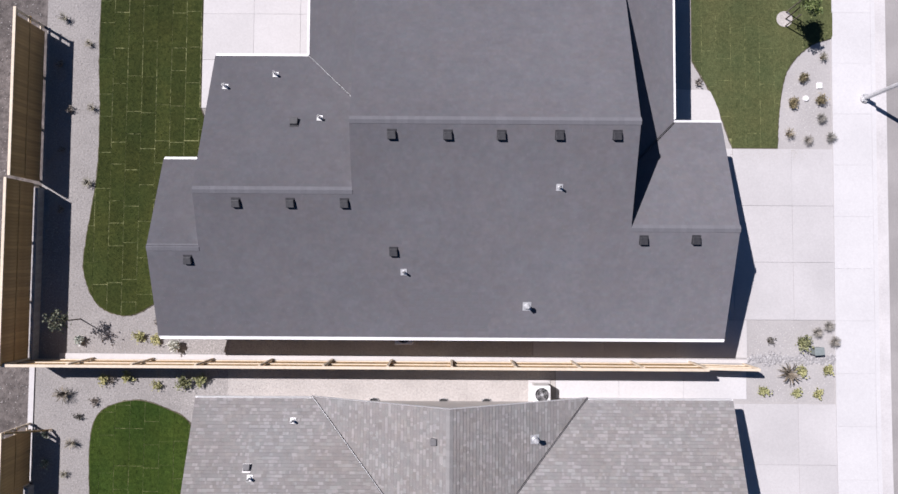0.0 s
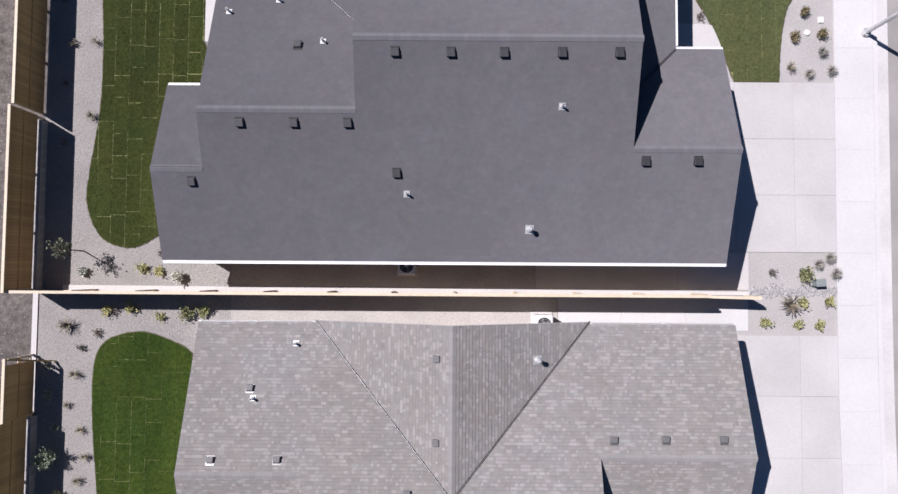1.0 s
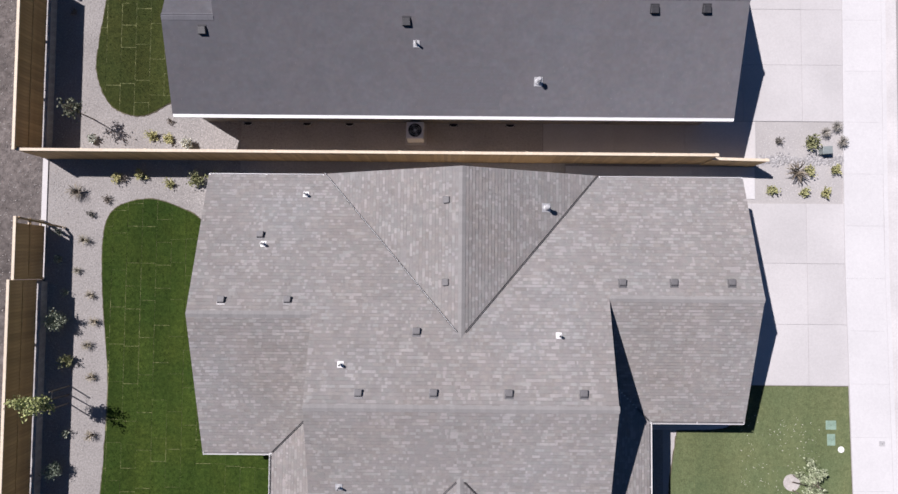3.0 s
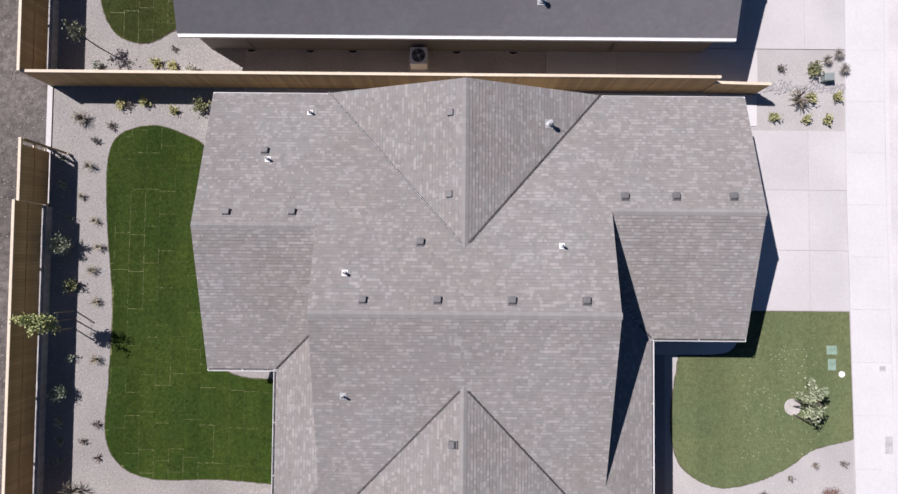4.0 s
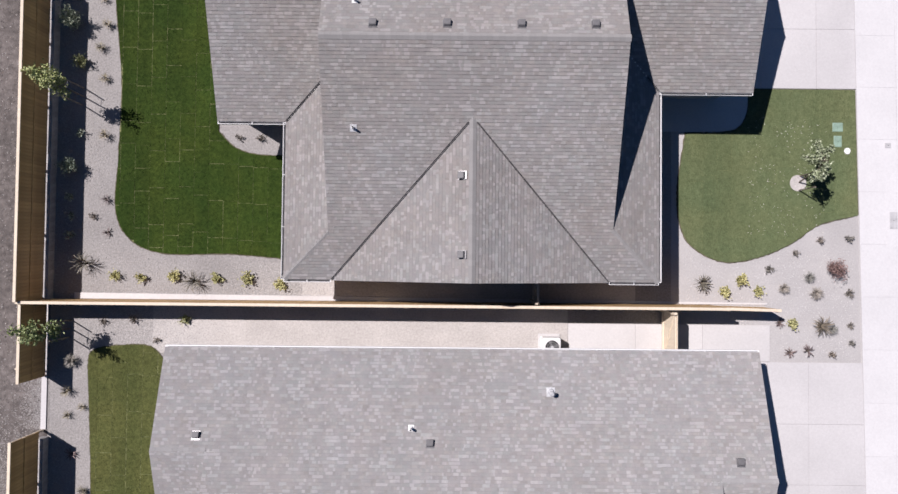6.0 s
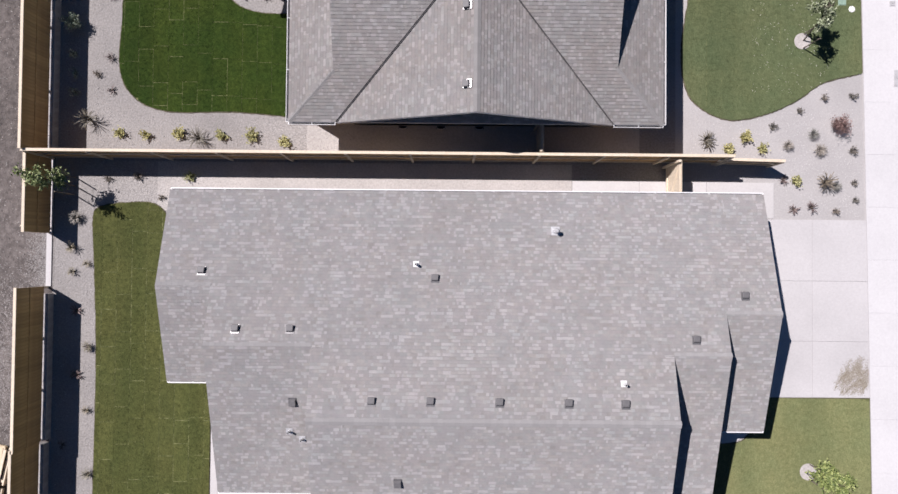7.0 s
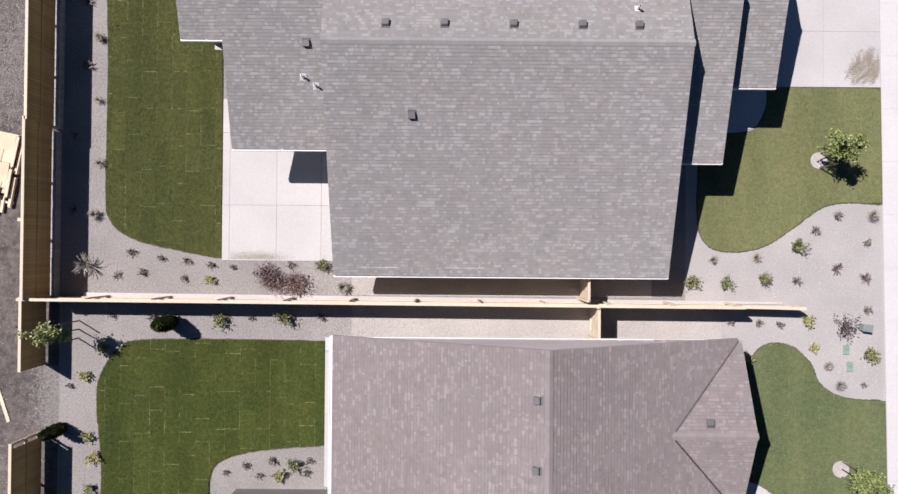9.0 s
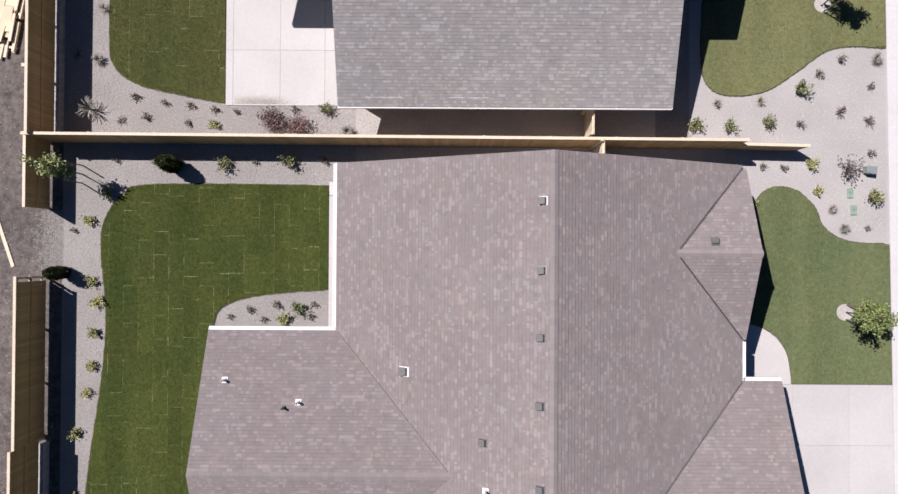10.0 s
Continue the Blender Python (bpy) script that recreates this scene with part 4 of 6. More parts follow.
fence_brace((-17.5, -8.06, 1.66), (-16.72, -8.35))
fence_brace((-17.7, -26.35, 1.5), (-18.75, -26.7), M_CAP)
SIDE = "new cedar board fence between two gardens"
LOW = "low end section of cedar board fence near the street"
for y, s, x, y1, high, low, x1 in ((-5.42, 1, -17.57, -5.43, 1.83, 1.25, 12.28), (-23.8, -1, -17.63, -23.8, 1.83, 1.25, 12.28), (-42.47, 1, -18.0, -42.58, 1.76, 1.06, 12.75)):
    fence(SIDE, (x, y), (10.0, y1), -0.02, high, (0, s))
    fence(LOW, (10.03, y1 - 0.03), (x1, y1 - 0.08), -0.02, low, (0, s))
BACK = "cedar board back fence standing above a low block wall"
for x, y0, y1, wall, zt, skip in ((-17.55, 8.85, 2.1, 0.04, 1.8, 0.3), (-17.55, 1.96, -5.41, 0.38, 1.98, 0), (-17.55, -8.03, -10.5, 0.04, 1.75, 0.25), (-17.55, -10.52, -23.79, 0.38, 1.98, 0), (-17.6, -23.77, -27.0, 0.04, 1.62, 0),
                                  (-17.6, -29.2, -35.5, 0.34, 1.95, 0), (-17.66, -35.42, -42.45, 0.34, 1.95, 0), (-18.0, -42.42, -45.25, 0.04, 1.52, 0), (-18.1, -47.98, -54.6, 0.06, 1.8, 0.2), (-18.1, -54.62, -62, 0.38, 2.0, 0)):
    fence(BACK, (x, y0), (x, y1), wall + 0.055, zt, (-1, 0), skip=skip)
    if wall > 0.1:
        w = thing("retaining_wall", "low grey concrete block wall under the back fence", "wall", "retaining walls")
        block = bevel(Soup().box(-0.14, 0.16, 0.004, 0.396, -0.1, wall).mesh("block", M_BLOCK), 0.008)
        for i in range(int((y0 - y1) / 0.4)):
            part("block", block, M_BLOCK, w).location = (x, y1 + i * 0.4, random.uniform(-0.004, 0.004))
for x, y0, y1 in ((-17.62, -10.5, -5.4), (-17.65, -29.2, -23.9)):
    tagged(new("kerb_strip", Soup().box(x - 0.12, x + 0.1, y0, y1, -0.1, 0.045).mesh("kerb_strip", M_CONCRETE)), "narrow concrete edging along the back boundary", "concrete edging", kind="structure")
for y0, y1, wide in ((-5.395, -5.405, 0.15), (-23.77, -23.77, 0.07), (-42.445, -42.55, 0.1)):
    strip = Soup().prism([(-16.5, y0), (12.4, y1), (12.4, y1 + wide), (-16.5, y0 + (0.18 if y0 < -40 else 0.25))], -0.1, 0.043)
    tagged(new("kerb_strip", strip.mesh("kerb_strip", M_CONCRETE)), "narrow pale concrete edging along the garden fence", "concrete edging", kind="structure")


# ---- roof fittings ----
PLANES = {"A": (1, A0, 1), "AW": (1, 6.66, -1), "B": (1, B0, -1), "BW": (0, -5.3, 1, 0.375), "BE": (0, 5.1, -1, 0.383), "BS": (1, B1, 1), "C": (1, C0, -1, C_PITCH, C_EAVE), "CW": (1, -36.67, 1, C_PITCH, C_EAVE),
          "CS": (1, -41.39, 1, C_SOUTH_PITCH, C_SOUTH), "D": (0, -5.7, 1, D_PITCH, D_EAVE), "DE": (1, -43.72, -1, 0.38, D_EAVE), "DW": (1, -49.87, -1, 0.379, D_EAVE)}


def on_roof(plane, x, y):
    """A pose on a roof plane, local y pointing up the slope."""
    axis, edge, sign, pitch, eave = (*PLANES[plane], PITCH, EAVE)[:5] if len(PLANES[plane]) != 4 else (*PLANES[plane], EAVE)
    ang = {(1, 1): 0, (1, -1): 180, (0, 1): -90, (0, -1): 90}[(axis, sign)]
    return pose(x, y, slope_z(axis, edge, sign, pitch, eave)(x, y) + 0.012, 0, 0, ang) @ pose(0, 0, 0, math.degrees(math.atan(pitch)))


def box_vent(material, label, apron=None, wide=1.0, size=1.0):
    v = thing("roof_vent", label, "roof vent", "roof vents")
    part("flange", Soup().box(-0.16 * wide, 0.16 * wide, -0.16 * wide, 0.18 * wide, 0, 0.008), apron or (M_FLANGE if material is M_VENT_GREY else material), v)
    s = Soup()
    s.v = [(-0.155, -0.15, 0.02), (0.155, -0.15, 0.02), (0.145, 0.14, 0.008), (-0.145, 0.14, 0.008), (-0.148, -0.15, 0.12), (0.148, -0.15, 0.12), (0.132, 0.1, 0.092), (-0.132, 0.1, 0.092)]
    s.v = [(x * size, y * size, z) for x, y, z in s.v]
    s.f = [(4, 5, 6, 7), (0, 1, 5, 4), (1, 2, 6, 5), (2, 3, 7, 6), (3, 0, 4, 7), (3, 2, 1, 0)]
    hood = part("hood", bevel(s.mesh("hood", material), 0.012), material, v)
    # A black plate paints the shade of the louvre slot.
    part("louvre", Soup().box(-0.115 * size, 0.115 * size, -0.16 * size, -0.15 * size, 0.03, 0.1), M_BLACK, hood, "black plate for the shade in the louvre slot")
    return v


def pipe_vent(material, label, size, plate):
    v = thing("vent_pipe", label, "vent pipe", "vent pipes")
    part("flashing", bevel(Soup().box(-plate, plate, -plate, plate * 1.1, 0, 0.012).mesh("flashing", material), 0.005), material, v, "flat flashing plate")
    part("collar", Soup().tube((0, 0), size * 1.7, size * 1.2, 0.01, 0.07), material, v)
    pipe = part("pipe", Soup().tube((0, 0), size, size, 0.0, 0.28), material, v)
    pipe.rotation_euler[0] = -radians(18)
    # The pipe is solid; a black disc on top paints its shaded inside.
    part("opening", Soup().tube((0, 0), size * 0.75, size * 0.75, 0.275, 0.284), M_BLACK, pipe, "black disc for the shade in the pipe mouth")
    return v


def flue(label):
    v = thing("flue", label, "roof flue", "vent pipes")
    part("flashing", Soup().box(-0.16, 0.16, -0.16, 0.18, 0, 0.012), M_METAL, v)
    pipe = part("pipe", Soup().tube((0, 0), 0.065, 0.065, 0.01, 0.36), M_METAL, v)
    part("collar", Soup().tube((0, 0), 0.13, 0.08, 0.01, 0.08), M_METAL, v)
    pipe.rotation_euler[0] = -radians(18)
    part("rain_cap", Soup().tube((0, 0), 0.1, 0.05, 0.34, 0.41), M_METAL, pipe, "galvanised rain cap")
    return v


def place(maker, spots):
    first = None
    for plane, x, y in spots:
        if first is None:
            first = maker()
            first.matrix_world = on_roof(plane, x, y)
        else:
            copy_thing(first, on_roof(plane, x, y))


place(lambda: box_vent(M_VENT_DARK, "dark box vent on the charcoal roof"),
      [("A", -2.15, 3.08), ("A", -0.22, 3.07), ("A", 1.62, 3.07), ("A", 3.62, 3.08), ("A", 5.6, 3.09), ("A", -7.73, 0.78), ("A", -5.8, 0.78), ("A", -3.88, 0.78), ("A", -9.68, -1.24), ("A", 6.86, -0.45), ("A", 8.75, -0.43), ("A", -2.17, -0.91), ("AW", -5.9, 3.84)])
place(lambda: box_vent(M_VENT_GREY, "grey box vent on the grey shingle roof", None, 0.92, 0.84),
      [("B", -7.44, -8.78), ("B", -8.52, -11.12), ("B", -6.2, -11.1), ("B", -1.64, -12.14), ("B", -3.52, -14.12), ("B", -1.02, -14.1), ("B", 1.48, -14.1), ("B", 3.97, -14.09), ("B", 5.62, -10.42), ("B", 7.45, -10.4), ("B", 9.5, -10.39), ("BW", -0.61, -7.54), ("BW", -0.62, -10.42), ("BW", -0.46, -19.09), ("BW", -0.45, -21.84)])
place(lambda: box_vent(M_VENT_GREY, "grey box vent on the weathered shingle roof", None, 0.92, 0.84),
      [("C", -9.93, -28.42), ("C", -8.48, -30.43), ("C", -6.56, -30.42), ("C", -3.6, -32.76), ("C", -1.6, -32.75), ("C", 0.74, -32.76), ("C", 3.08, -32.77), ("C", 5.0, -32.78), ("C", 9.56, -29.14), ("C", 7.64, -30.66), ("C", -1.51, -28.62), ("CW", -6.54, -33.06), ("CS", -2.72, -35.72)])
place(lambda: box_vent(M_VENT_GREY, "grey box vent on the brownish shingle roof", None, 0.92, 0.84),
      [("D", 1.5, -45.26), ("D", 1.48, -47.51), ("D", 1.46, -49.67), ("D", 1.44, -51.87), ("D", -0.36, -53.29), ("D", 1.45, -54.56), ("DE", 7.91, -46.5)])
place(lambda: box_vent(M_VENT_GREY, "grey box vent with a bright metal flange on the roof", M_PIPE, 1.1), [("D", -3.09, -51.16)])
place(lambda: pipe_vent(M_PIPE, "short white plumbing vent pipe through the roof", 0.045, 0.105),
      [("AW", -8.65, 5.32), ("AW", -6.81, 5.85), ("AW", -4.97, 4.03), ("B", -5.93, -7.2), ("B", -7.29, -9.1), ("B", -4.18, -13.21), ("B", 3.26, -12.22), ("C", -2.2, -28.11), ("C", 5.0, -32.12), ("D", -0.26, -54.88), ("DW", -9.58, -51.58), ("DW", -6.85, -52.3)])
place(lambda: pipe_vent(M_METAL, "small grey vent pipe through the roof", 0.04, 0.12), [("A", 3.72, 1.35), ("A", -1.81, -1.66), ("BS", -4.26, -17.48), ("CW", -6.72, -34.2), ("CW", -6.27, -34.5)])
place(lambda: pipe_vent(M_VENT_DARK, "thin dark vent pipe through the brownish roof", 0.04, 0.045), [("DW", -7.35, -52.48)])
place(lambda: flue("round galvanised flue with a rain cap"), [("A", 2.76, -2.91), ("BE", 3.01, -7.69), ("C", 2.9, -26.85)])


# ---- side yards ----
def air_conditioner(at):
    v = thing("air_conditioner", "pale grey outdoor air conditioner with a round fan grille", "air conditioner", "air conditioners", (*at, 0))
    part("pad", Soup().box(-0.45, 0.45, -0.45, 0.45, 0, 0.06), M_CONCRETE, v, "concrete pad")
    part("cabinet", bevel(Soup().box(-0.36, 0.36, -0.36, 0.36, 0.06, 0.82).mesh("cabinet", M_WHITE), 0.05), M_WHITE, v)
    # No cavity under the fan: its shade is this black disc.
    well = part("fan_well", Soup().tube((0, 0), 0.28, 0.28, 0.81, 0.828, 28), M_BLACK, v, "black disc for the shade in the fan opening")
    part("hub", Soup().tube((0, 0), 0.07, 0.06, 0.828, 0.86), M_METAL, well)
    blade = Soup()
    blade.v = [(0.06, -0.03, 0.84), (0.26, -0.1, 0.832), (0.26, 0.06, 0.85), (0.06, 0.04, 0.85)]
    blade.f = [(0, 1, 2, 3)]
    me = blade.mesh("blade", M_VENT_GREY)
    for i in range(4):
        part("blade", me, M_VENT_GREY, well).rotation_euler[2] = i * math.pi / 2 + 0.4
    for r in (0.12, 0.2, 0.275):
        ring = Soup()
        for i in range(24):
            a, b = 2 * math.pi * i / 24, 2 * math.pi * (i + 1) / 24
            ring.stick((r * math.cos(a), r * math.sin(a), 0.87), (r * math.cos(b), r * math.sin(b), 0.87), 0.005, 0.005, 4)
        part("grille_ring", ring, M_METAL, well)
    return v


for at in ((3.65, -6.6), (-1.98, -4.27), (3.3, -25.5)):
    air_conditioner(at)


def gate(x, y0, y1, top=1.75):
    g = thing("gate", "new pale timber side gate between house and fence", "gate", "side gates", (x, min(y0, y1), 0))
    w = abs(y1 - y0)
    n = int(w / 0.14)
    me = Soup().box(-0.01, 0.01, 0.003, 0.137, 0.06, top).mesh("board", M_CAP)
    for i in range(n):
        part("board", me, M_CAP, g).location = (0, i * 0.14, 0)
    for z in (0.2, top - 0.2):
        part("rail", Soup().box(-0.05, -0.011, 0, n * 0.14, z, z + 0.09), M_CAP, g)
    part("brace", Soup().stick((-0.035, 0.05, 0.25), (-0.035, n * 0.14 - 0.05, top - 0.2), 0.035, 0.035, 4), M_CAP, g)
    for y in (0.0, n * 0.14 - 0.09):
        part("post", Soup().box(-0.15, -0.055, y, y + 0.09, -0.1, top + 0.08), M_CAP, g)
    part("latch", Soup().box(0.012, 0.03, n * 0.07, n * 0.07 + 0.12, 1.0, 1.04), M_BLACK, g, "black latch")


gate(8.0, -25.95, -23.86)
gate(4.05, -42.38, -41.06)
gate(4.45, -43.93, -42.5)
gate(2.62, -23.72, -22.38)


def vent_well(x, y, face):
    v = thing("vent_well", "small curved metal well at a foundation vent", "vent well", "foundation vents", (x, y, 0))
    s = Soup()
    for i in range(8):
        a, b = math.pi * i / 8, math.pi * (i + 1) / 8
        p, q = (0.2 * math.cos(a), face * 0.14 * math.sin(a)), (0.2 * math.cos(b), face * 0.14 * math.sin(b))
        s.prism([p, q, (q[0] * 0.93, q[1] * 0.93), (p[0] * 0.93, p[1] * 0.93)], -0.05, 0.09)
    part("rim", s, M_METAL, v)
    # The well isn't dug; a black slab gives the shade within the rim.
    part("pit", Soup().box(-0.19, 0.19, min(0, face * 0.1), max(0, face * 0.1), -0.05, 0.012), M_BLACK, v, "black slab for the shade in the pit")


for x, y, face in ((-3.25, -7.06, 1), (-0.35, -7.06, 1), (1.45, -7.06, 1), (-3.0, -22.38, -1), (-1.4, -22.38, -1), (0.2, -22.38, -1), (-9.1, -3.8, -1), (-6.6, -3.8, -1), (-4.8, -3.8, -1), (-0.4, -3.8, -1), (2.0, -3.8, -1), (-9.85, -26.0, 1), (-7.36, -26.0, 1), (-4.17, -26.0, 1), (-1.1, -26.0, 1), (-2.29, -44.33, 1), (-0.24, -44.33, 1), (1.69, -44.33, 1)):
    vent_well(x, y, face)


def wall_window(x, y, z, w, h, face):
    v = tagged(new("window"), "white-framed window in the side wall", "window", kind="structure")
    for x0, x1, z0, z1 in ((x - 0.06, x, z, z + h), (x + w, x + w + 0.06, z, z + h), (x - 0.06, x + w + 0.06, z - 0.06, z), (x - 0.06, x + w + 0.06, z + h, z + h + 0.06), (x + w / 2 - 0.02, x + w / 2 + 0.02, z, z + h)):
        part("window_frame", Soup().box(x0, x1, min(y, y + face * 0.05), max(y, y + face * 0.05), z0, z1), M_WHITE, v)
    for k in (0, 1):
        part("pane", Soup().box(x + k * w / 2, x + (k + 1) * w / 2, min(y + face * 0.01, y + face * 0.02), max(y + face * 0.01, y + face * 0.02), z, z + h), M_GLASS, v)


for x in (-3.3, -2.1):
    wall_window(x, -22.35, 1.1, 0.75, 0.9, -1)
for x in (-4.8, -1.5):
    wall_window(x, -41.04, 1.0, 1.4, 1.1, -1)


# ---- plants ----
def leaf_mat(name, stops):
    m, nt, b = links_of(name, 0.65)
    geo = nt.nodes.new("ShaderNodeNewGeometry")
    oi = nt.nodes.new("ShaderNodeObjectInfo")
    col = ramp(nt, geo.outputs["Random Per Island"], [(i / (len(stops) - 1), c) for i, c in enumerate(stops)])
    col = mixed(nt, col, ramp(nt, oi.outputs["Random"], [(0, (0.78, 0.82, 0.8)), (1, (1.15, 1.08, 1.0))]), 1.0, "MULTIPLY")
    nt.links.new(col, b.inputs["Base Color"])
    return m


L_YELLOW = leaf_mat("yellow_green_leaf", [(0.19, 0.19, 0.075), (0.34, 0.335, 0.15), (0.49, 0.48, 0.26)])
L_DARK = leaf_mat("dusky_leaf", [(0.12, 0.108, 0.0984), (0.222, 0.2016, 0.1824), (0.348, 0.318, 0.2904)])
L_OLIVE = leaf_mat("olive_leaf", [(0.096, 0.108, 0.0504), (0.204, 0.222, 0.108), (0.348, 0.36, 0.204)])
L_RED = leaf_mat("dark_red_leaf", [(0.17, 0.092, 0.085), (0.3, 0.185, 0.17), (0.44, 0.31, 0.29)])
L_BLADE = leaf_mat("bronze_blade", [(0.0675, 0.06, 0.048), (0.1425, 0.1245, 0.0975), (0.255, 0.225, 0.18)])
L_DUSK = leaf_mat("dusky_green_leaf", [(0.05, 0.055, 0.035), (0.11, 0.12, 0.075), (0.2, 0.21, 0.14)])
L_MAUVE = leaf_mat("mauve_leaf", [(0.15, 0.0938, 0.0975), (0.312, 0.213, 0.213), (0.5, 0.375, 0.375)])
L_STAR = leaf_mat("dark_maroon_leaf", [(0.08775, 0.0675, 0.0675), (0.1485, 0.1148, 0.1148), (0.2295, 0.189, 0.185)])
L_TAN = leaf_mat("dry_grass_blade", [(0.12, 0.1056, 0.072), (0.228, 0.2064, 0.15), (0.36, 0.33, 0.258)])
L_GOLD = leaf_mat("golden_grass_blade", [(0.12, 0.1, 0.055), (0.24, 0.21, 0.12), (0.36, 0.32, 0.2)])
L_WISP = leaf_mat("grey_wisp", [(0.16, 0.145, 0.13), (0.27, 0.255, 0.235), (0.38, 0.36, 0.335)])
L_PURPLE = leaf_mat("purple_grey_leaf", [(0.07, 0.055, 0.06), (0.13, 0.11, 0.115), (0.22, 0.19, 0.195)])
L_PALE = leaf_mat("pale_sage_leaf", [(0.14, 0.17, 0.12), (0.28, 0.32, 0.25), (0.42, 0.46, 0.38)])
L_CONE = leaf_mat("conifer_leaf", [(0.03, 0.045, 0.01), (0.07, 0.095, 0.025), (0.13, 0.15, 0.05)])
L_TREE = leaf_mat("bright_tree_leaf", [(0.12, 0.155, 0.05), (0.26, 0.305, 0.11), (0.45, 0.49, 0.24)])
L_FRONT = leaf_mat("mid_green_leaf", [(0.06, 0.095, 0.028), (0.15, 0.2, 0.06), (0.3, 0.35, 0.14)])
L_SILVER = leaf_mat("silvery_tree_leaf", [(0.1, 0.12, 0.06), (0.27, 0.31, 0.19), (0.5, 0.53, 0.38)])
L_WHITE = leaf_mat("white_petal", [(0.6, 0.6, 0.55), (0.75, 0.75, 0.7), (0.82, 0.82, 0.78)])
M_BARK = surface("bark", (0.06, 0.045, 0.035), (0.14, 0.11, 0.085), 30, 3, 0.9, 0.5, 0.01)
M_STAKE = surface("weathered_stake", (0.12, 0.1, 0.08), (0.22, 0.19, 0.15), 20, 2, 0.85, 0.3, 0.004)


def add_leaf(s, p, way, long, wide, flat=0.0):
    way = way.normalized()
    side = way.cross(Vector((random.gauss(0, 1), random.gauss(0, 1), random.gauss(0, 1))) * (1 - flat) + Vector((0, 0, flat))).normalized() * wide / 2
    a, b, c, d = p, p + way * long * 0.45 + side, p + way * long, p + way * long * 0.45 - side
    s.face([tuple(a), tuple(b), tuple(c), tuple(d)])


def bush_meshes(radius, height, leaf, count, material, clumps=7, gap=0.55, flat=0.0):
    """Leaves on a few uneven twigs, so that the outline stays ragged."""
    leaves, twigs = Soup(), Soup()
    for i in range(clumps):
        a = 2 * math.pi * (i + random.uniform(-0.35, 0.35)) / clumps
        r = radius * random.uniform(gap, 1.0)
        tip = Vector((r * math.cos(a), r * math.sin(a), height * random.uniform(0.45, 1.0)))
        twigs.stick((0, 0, -0.03), tip * 0.9, 0.012, 0.004, 4)
        for _ in range(count // clumps):
            t = random.uniform(0.25, 1.05)
            p = tip * t + Vector((random.gauss(0, 1), random.gauss(0, 1), random.gauss(0, 0.8))) * radius * 0.16
            add_leaf(leaves, p, tip.normalized() * 0.7 + Vector((random.gauss(0, 0.6), random.gauss(0, 0.6), random.uniform(-0.1, 0.7) * (1 - flat))), leaf * random.uniform(0.7, 1.2), leaf * 0.7, flat)
    return leaves.mesh("foliage", material), twigs.mesh("stem", M_BARK)


def blade_meshes(radius, height, count, material, wide=0.03):
    leaves, core = Soup(), Soup()
    for i in range(count):
        a, r = random.uniform(0, 2 * math.pi), radius * random.uniform(0.55, 1.0)
        h = height * random.uniform(0.5, 1.0)
        d = Vector((math.cos(a), math.sin(a), 0))
        side = Vector((-d.y, d.x, 0)) * wide / 2
        pts = [Vector((0, 0, 0)), d * r * 0.4 + Vector((0, 0, h * 0.85)), d * r * 0.8 + Vector((0, 0, h)), d * r + Vector((0, 0, h * 0.78))]
        n = len(leaves.v)
        for p, k in zip(pts, (0.8, 1, 0.75, 0.1)):
            leaves.v += [tuple(p - side * k), tuple(p + side * k)]
        leaves.f += [(n + 2 * j, n + 2 * j + 1, n + 2 * j + 3, n + 2 * j + 2) for j in range(3)]
    core.tube((0, 0), 0.06, 0.03, -0.03, 0.1, 8)
    return leaves.mesh("foliage", material), core.mesh("stem", M_BARK)


def cone_meshes(radius, height, material):
    leaves, trunk = Soup(), Soup()
    for i in range(2200):
        z = height * (random.random() ** 1.3)
        r = radius * math.sqrt(max(0.05, 1 - (2 * z / height - 0.8) ** 2 * 0.68)) * random.random() ** 0.5 * (1 + 0.08 * math.sin(z * 9 + i % 5))
        a = random.uniform(0, 2 * math.pi)
        add_leaf(leaves, Vector((r * math.cos(a), r * math.sin(a), z)), Vector((math.cos(a), math.sin(a), 1.2)), 0.11, 0.05)
    trunk.tube((0, 0), 0.04, 0.01, -0.03, height * 0.9, 8)
    return leaves.mesh("foliage", material), trunk.mesh("stem", M_BARK)


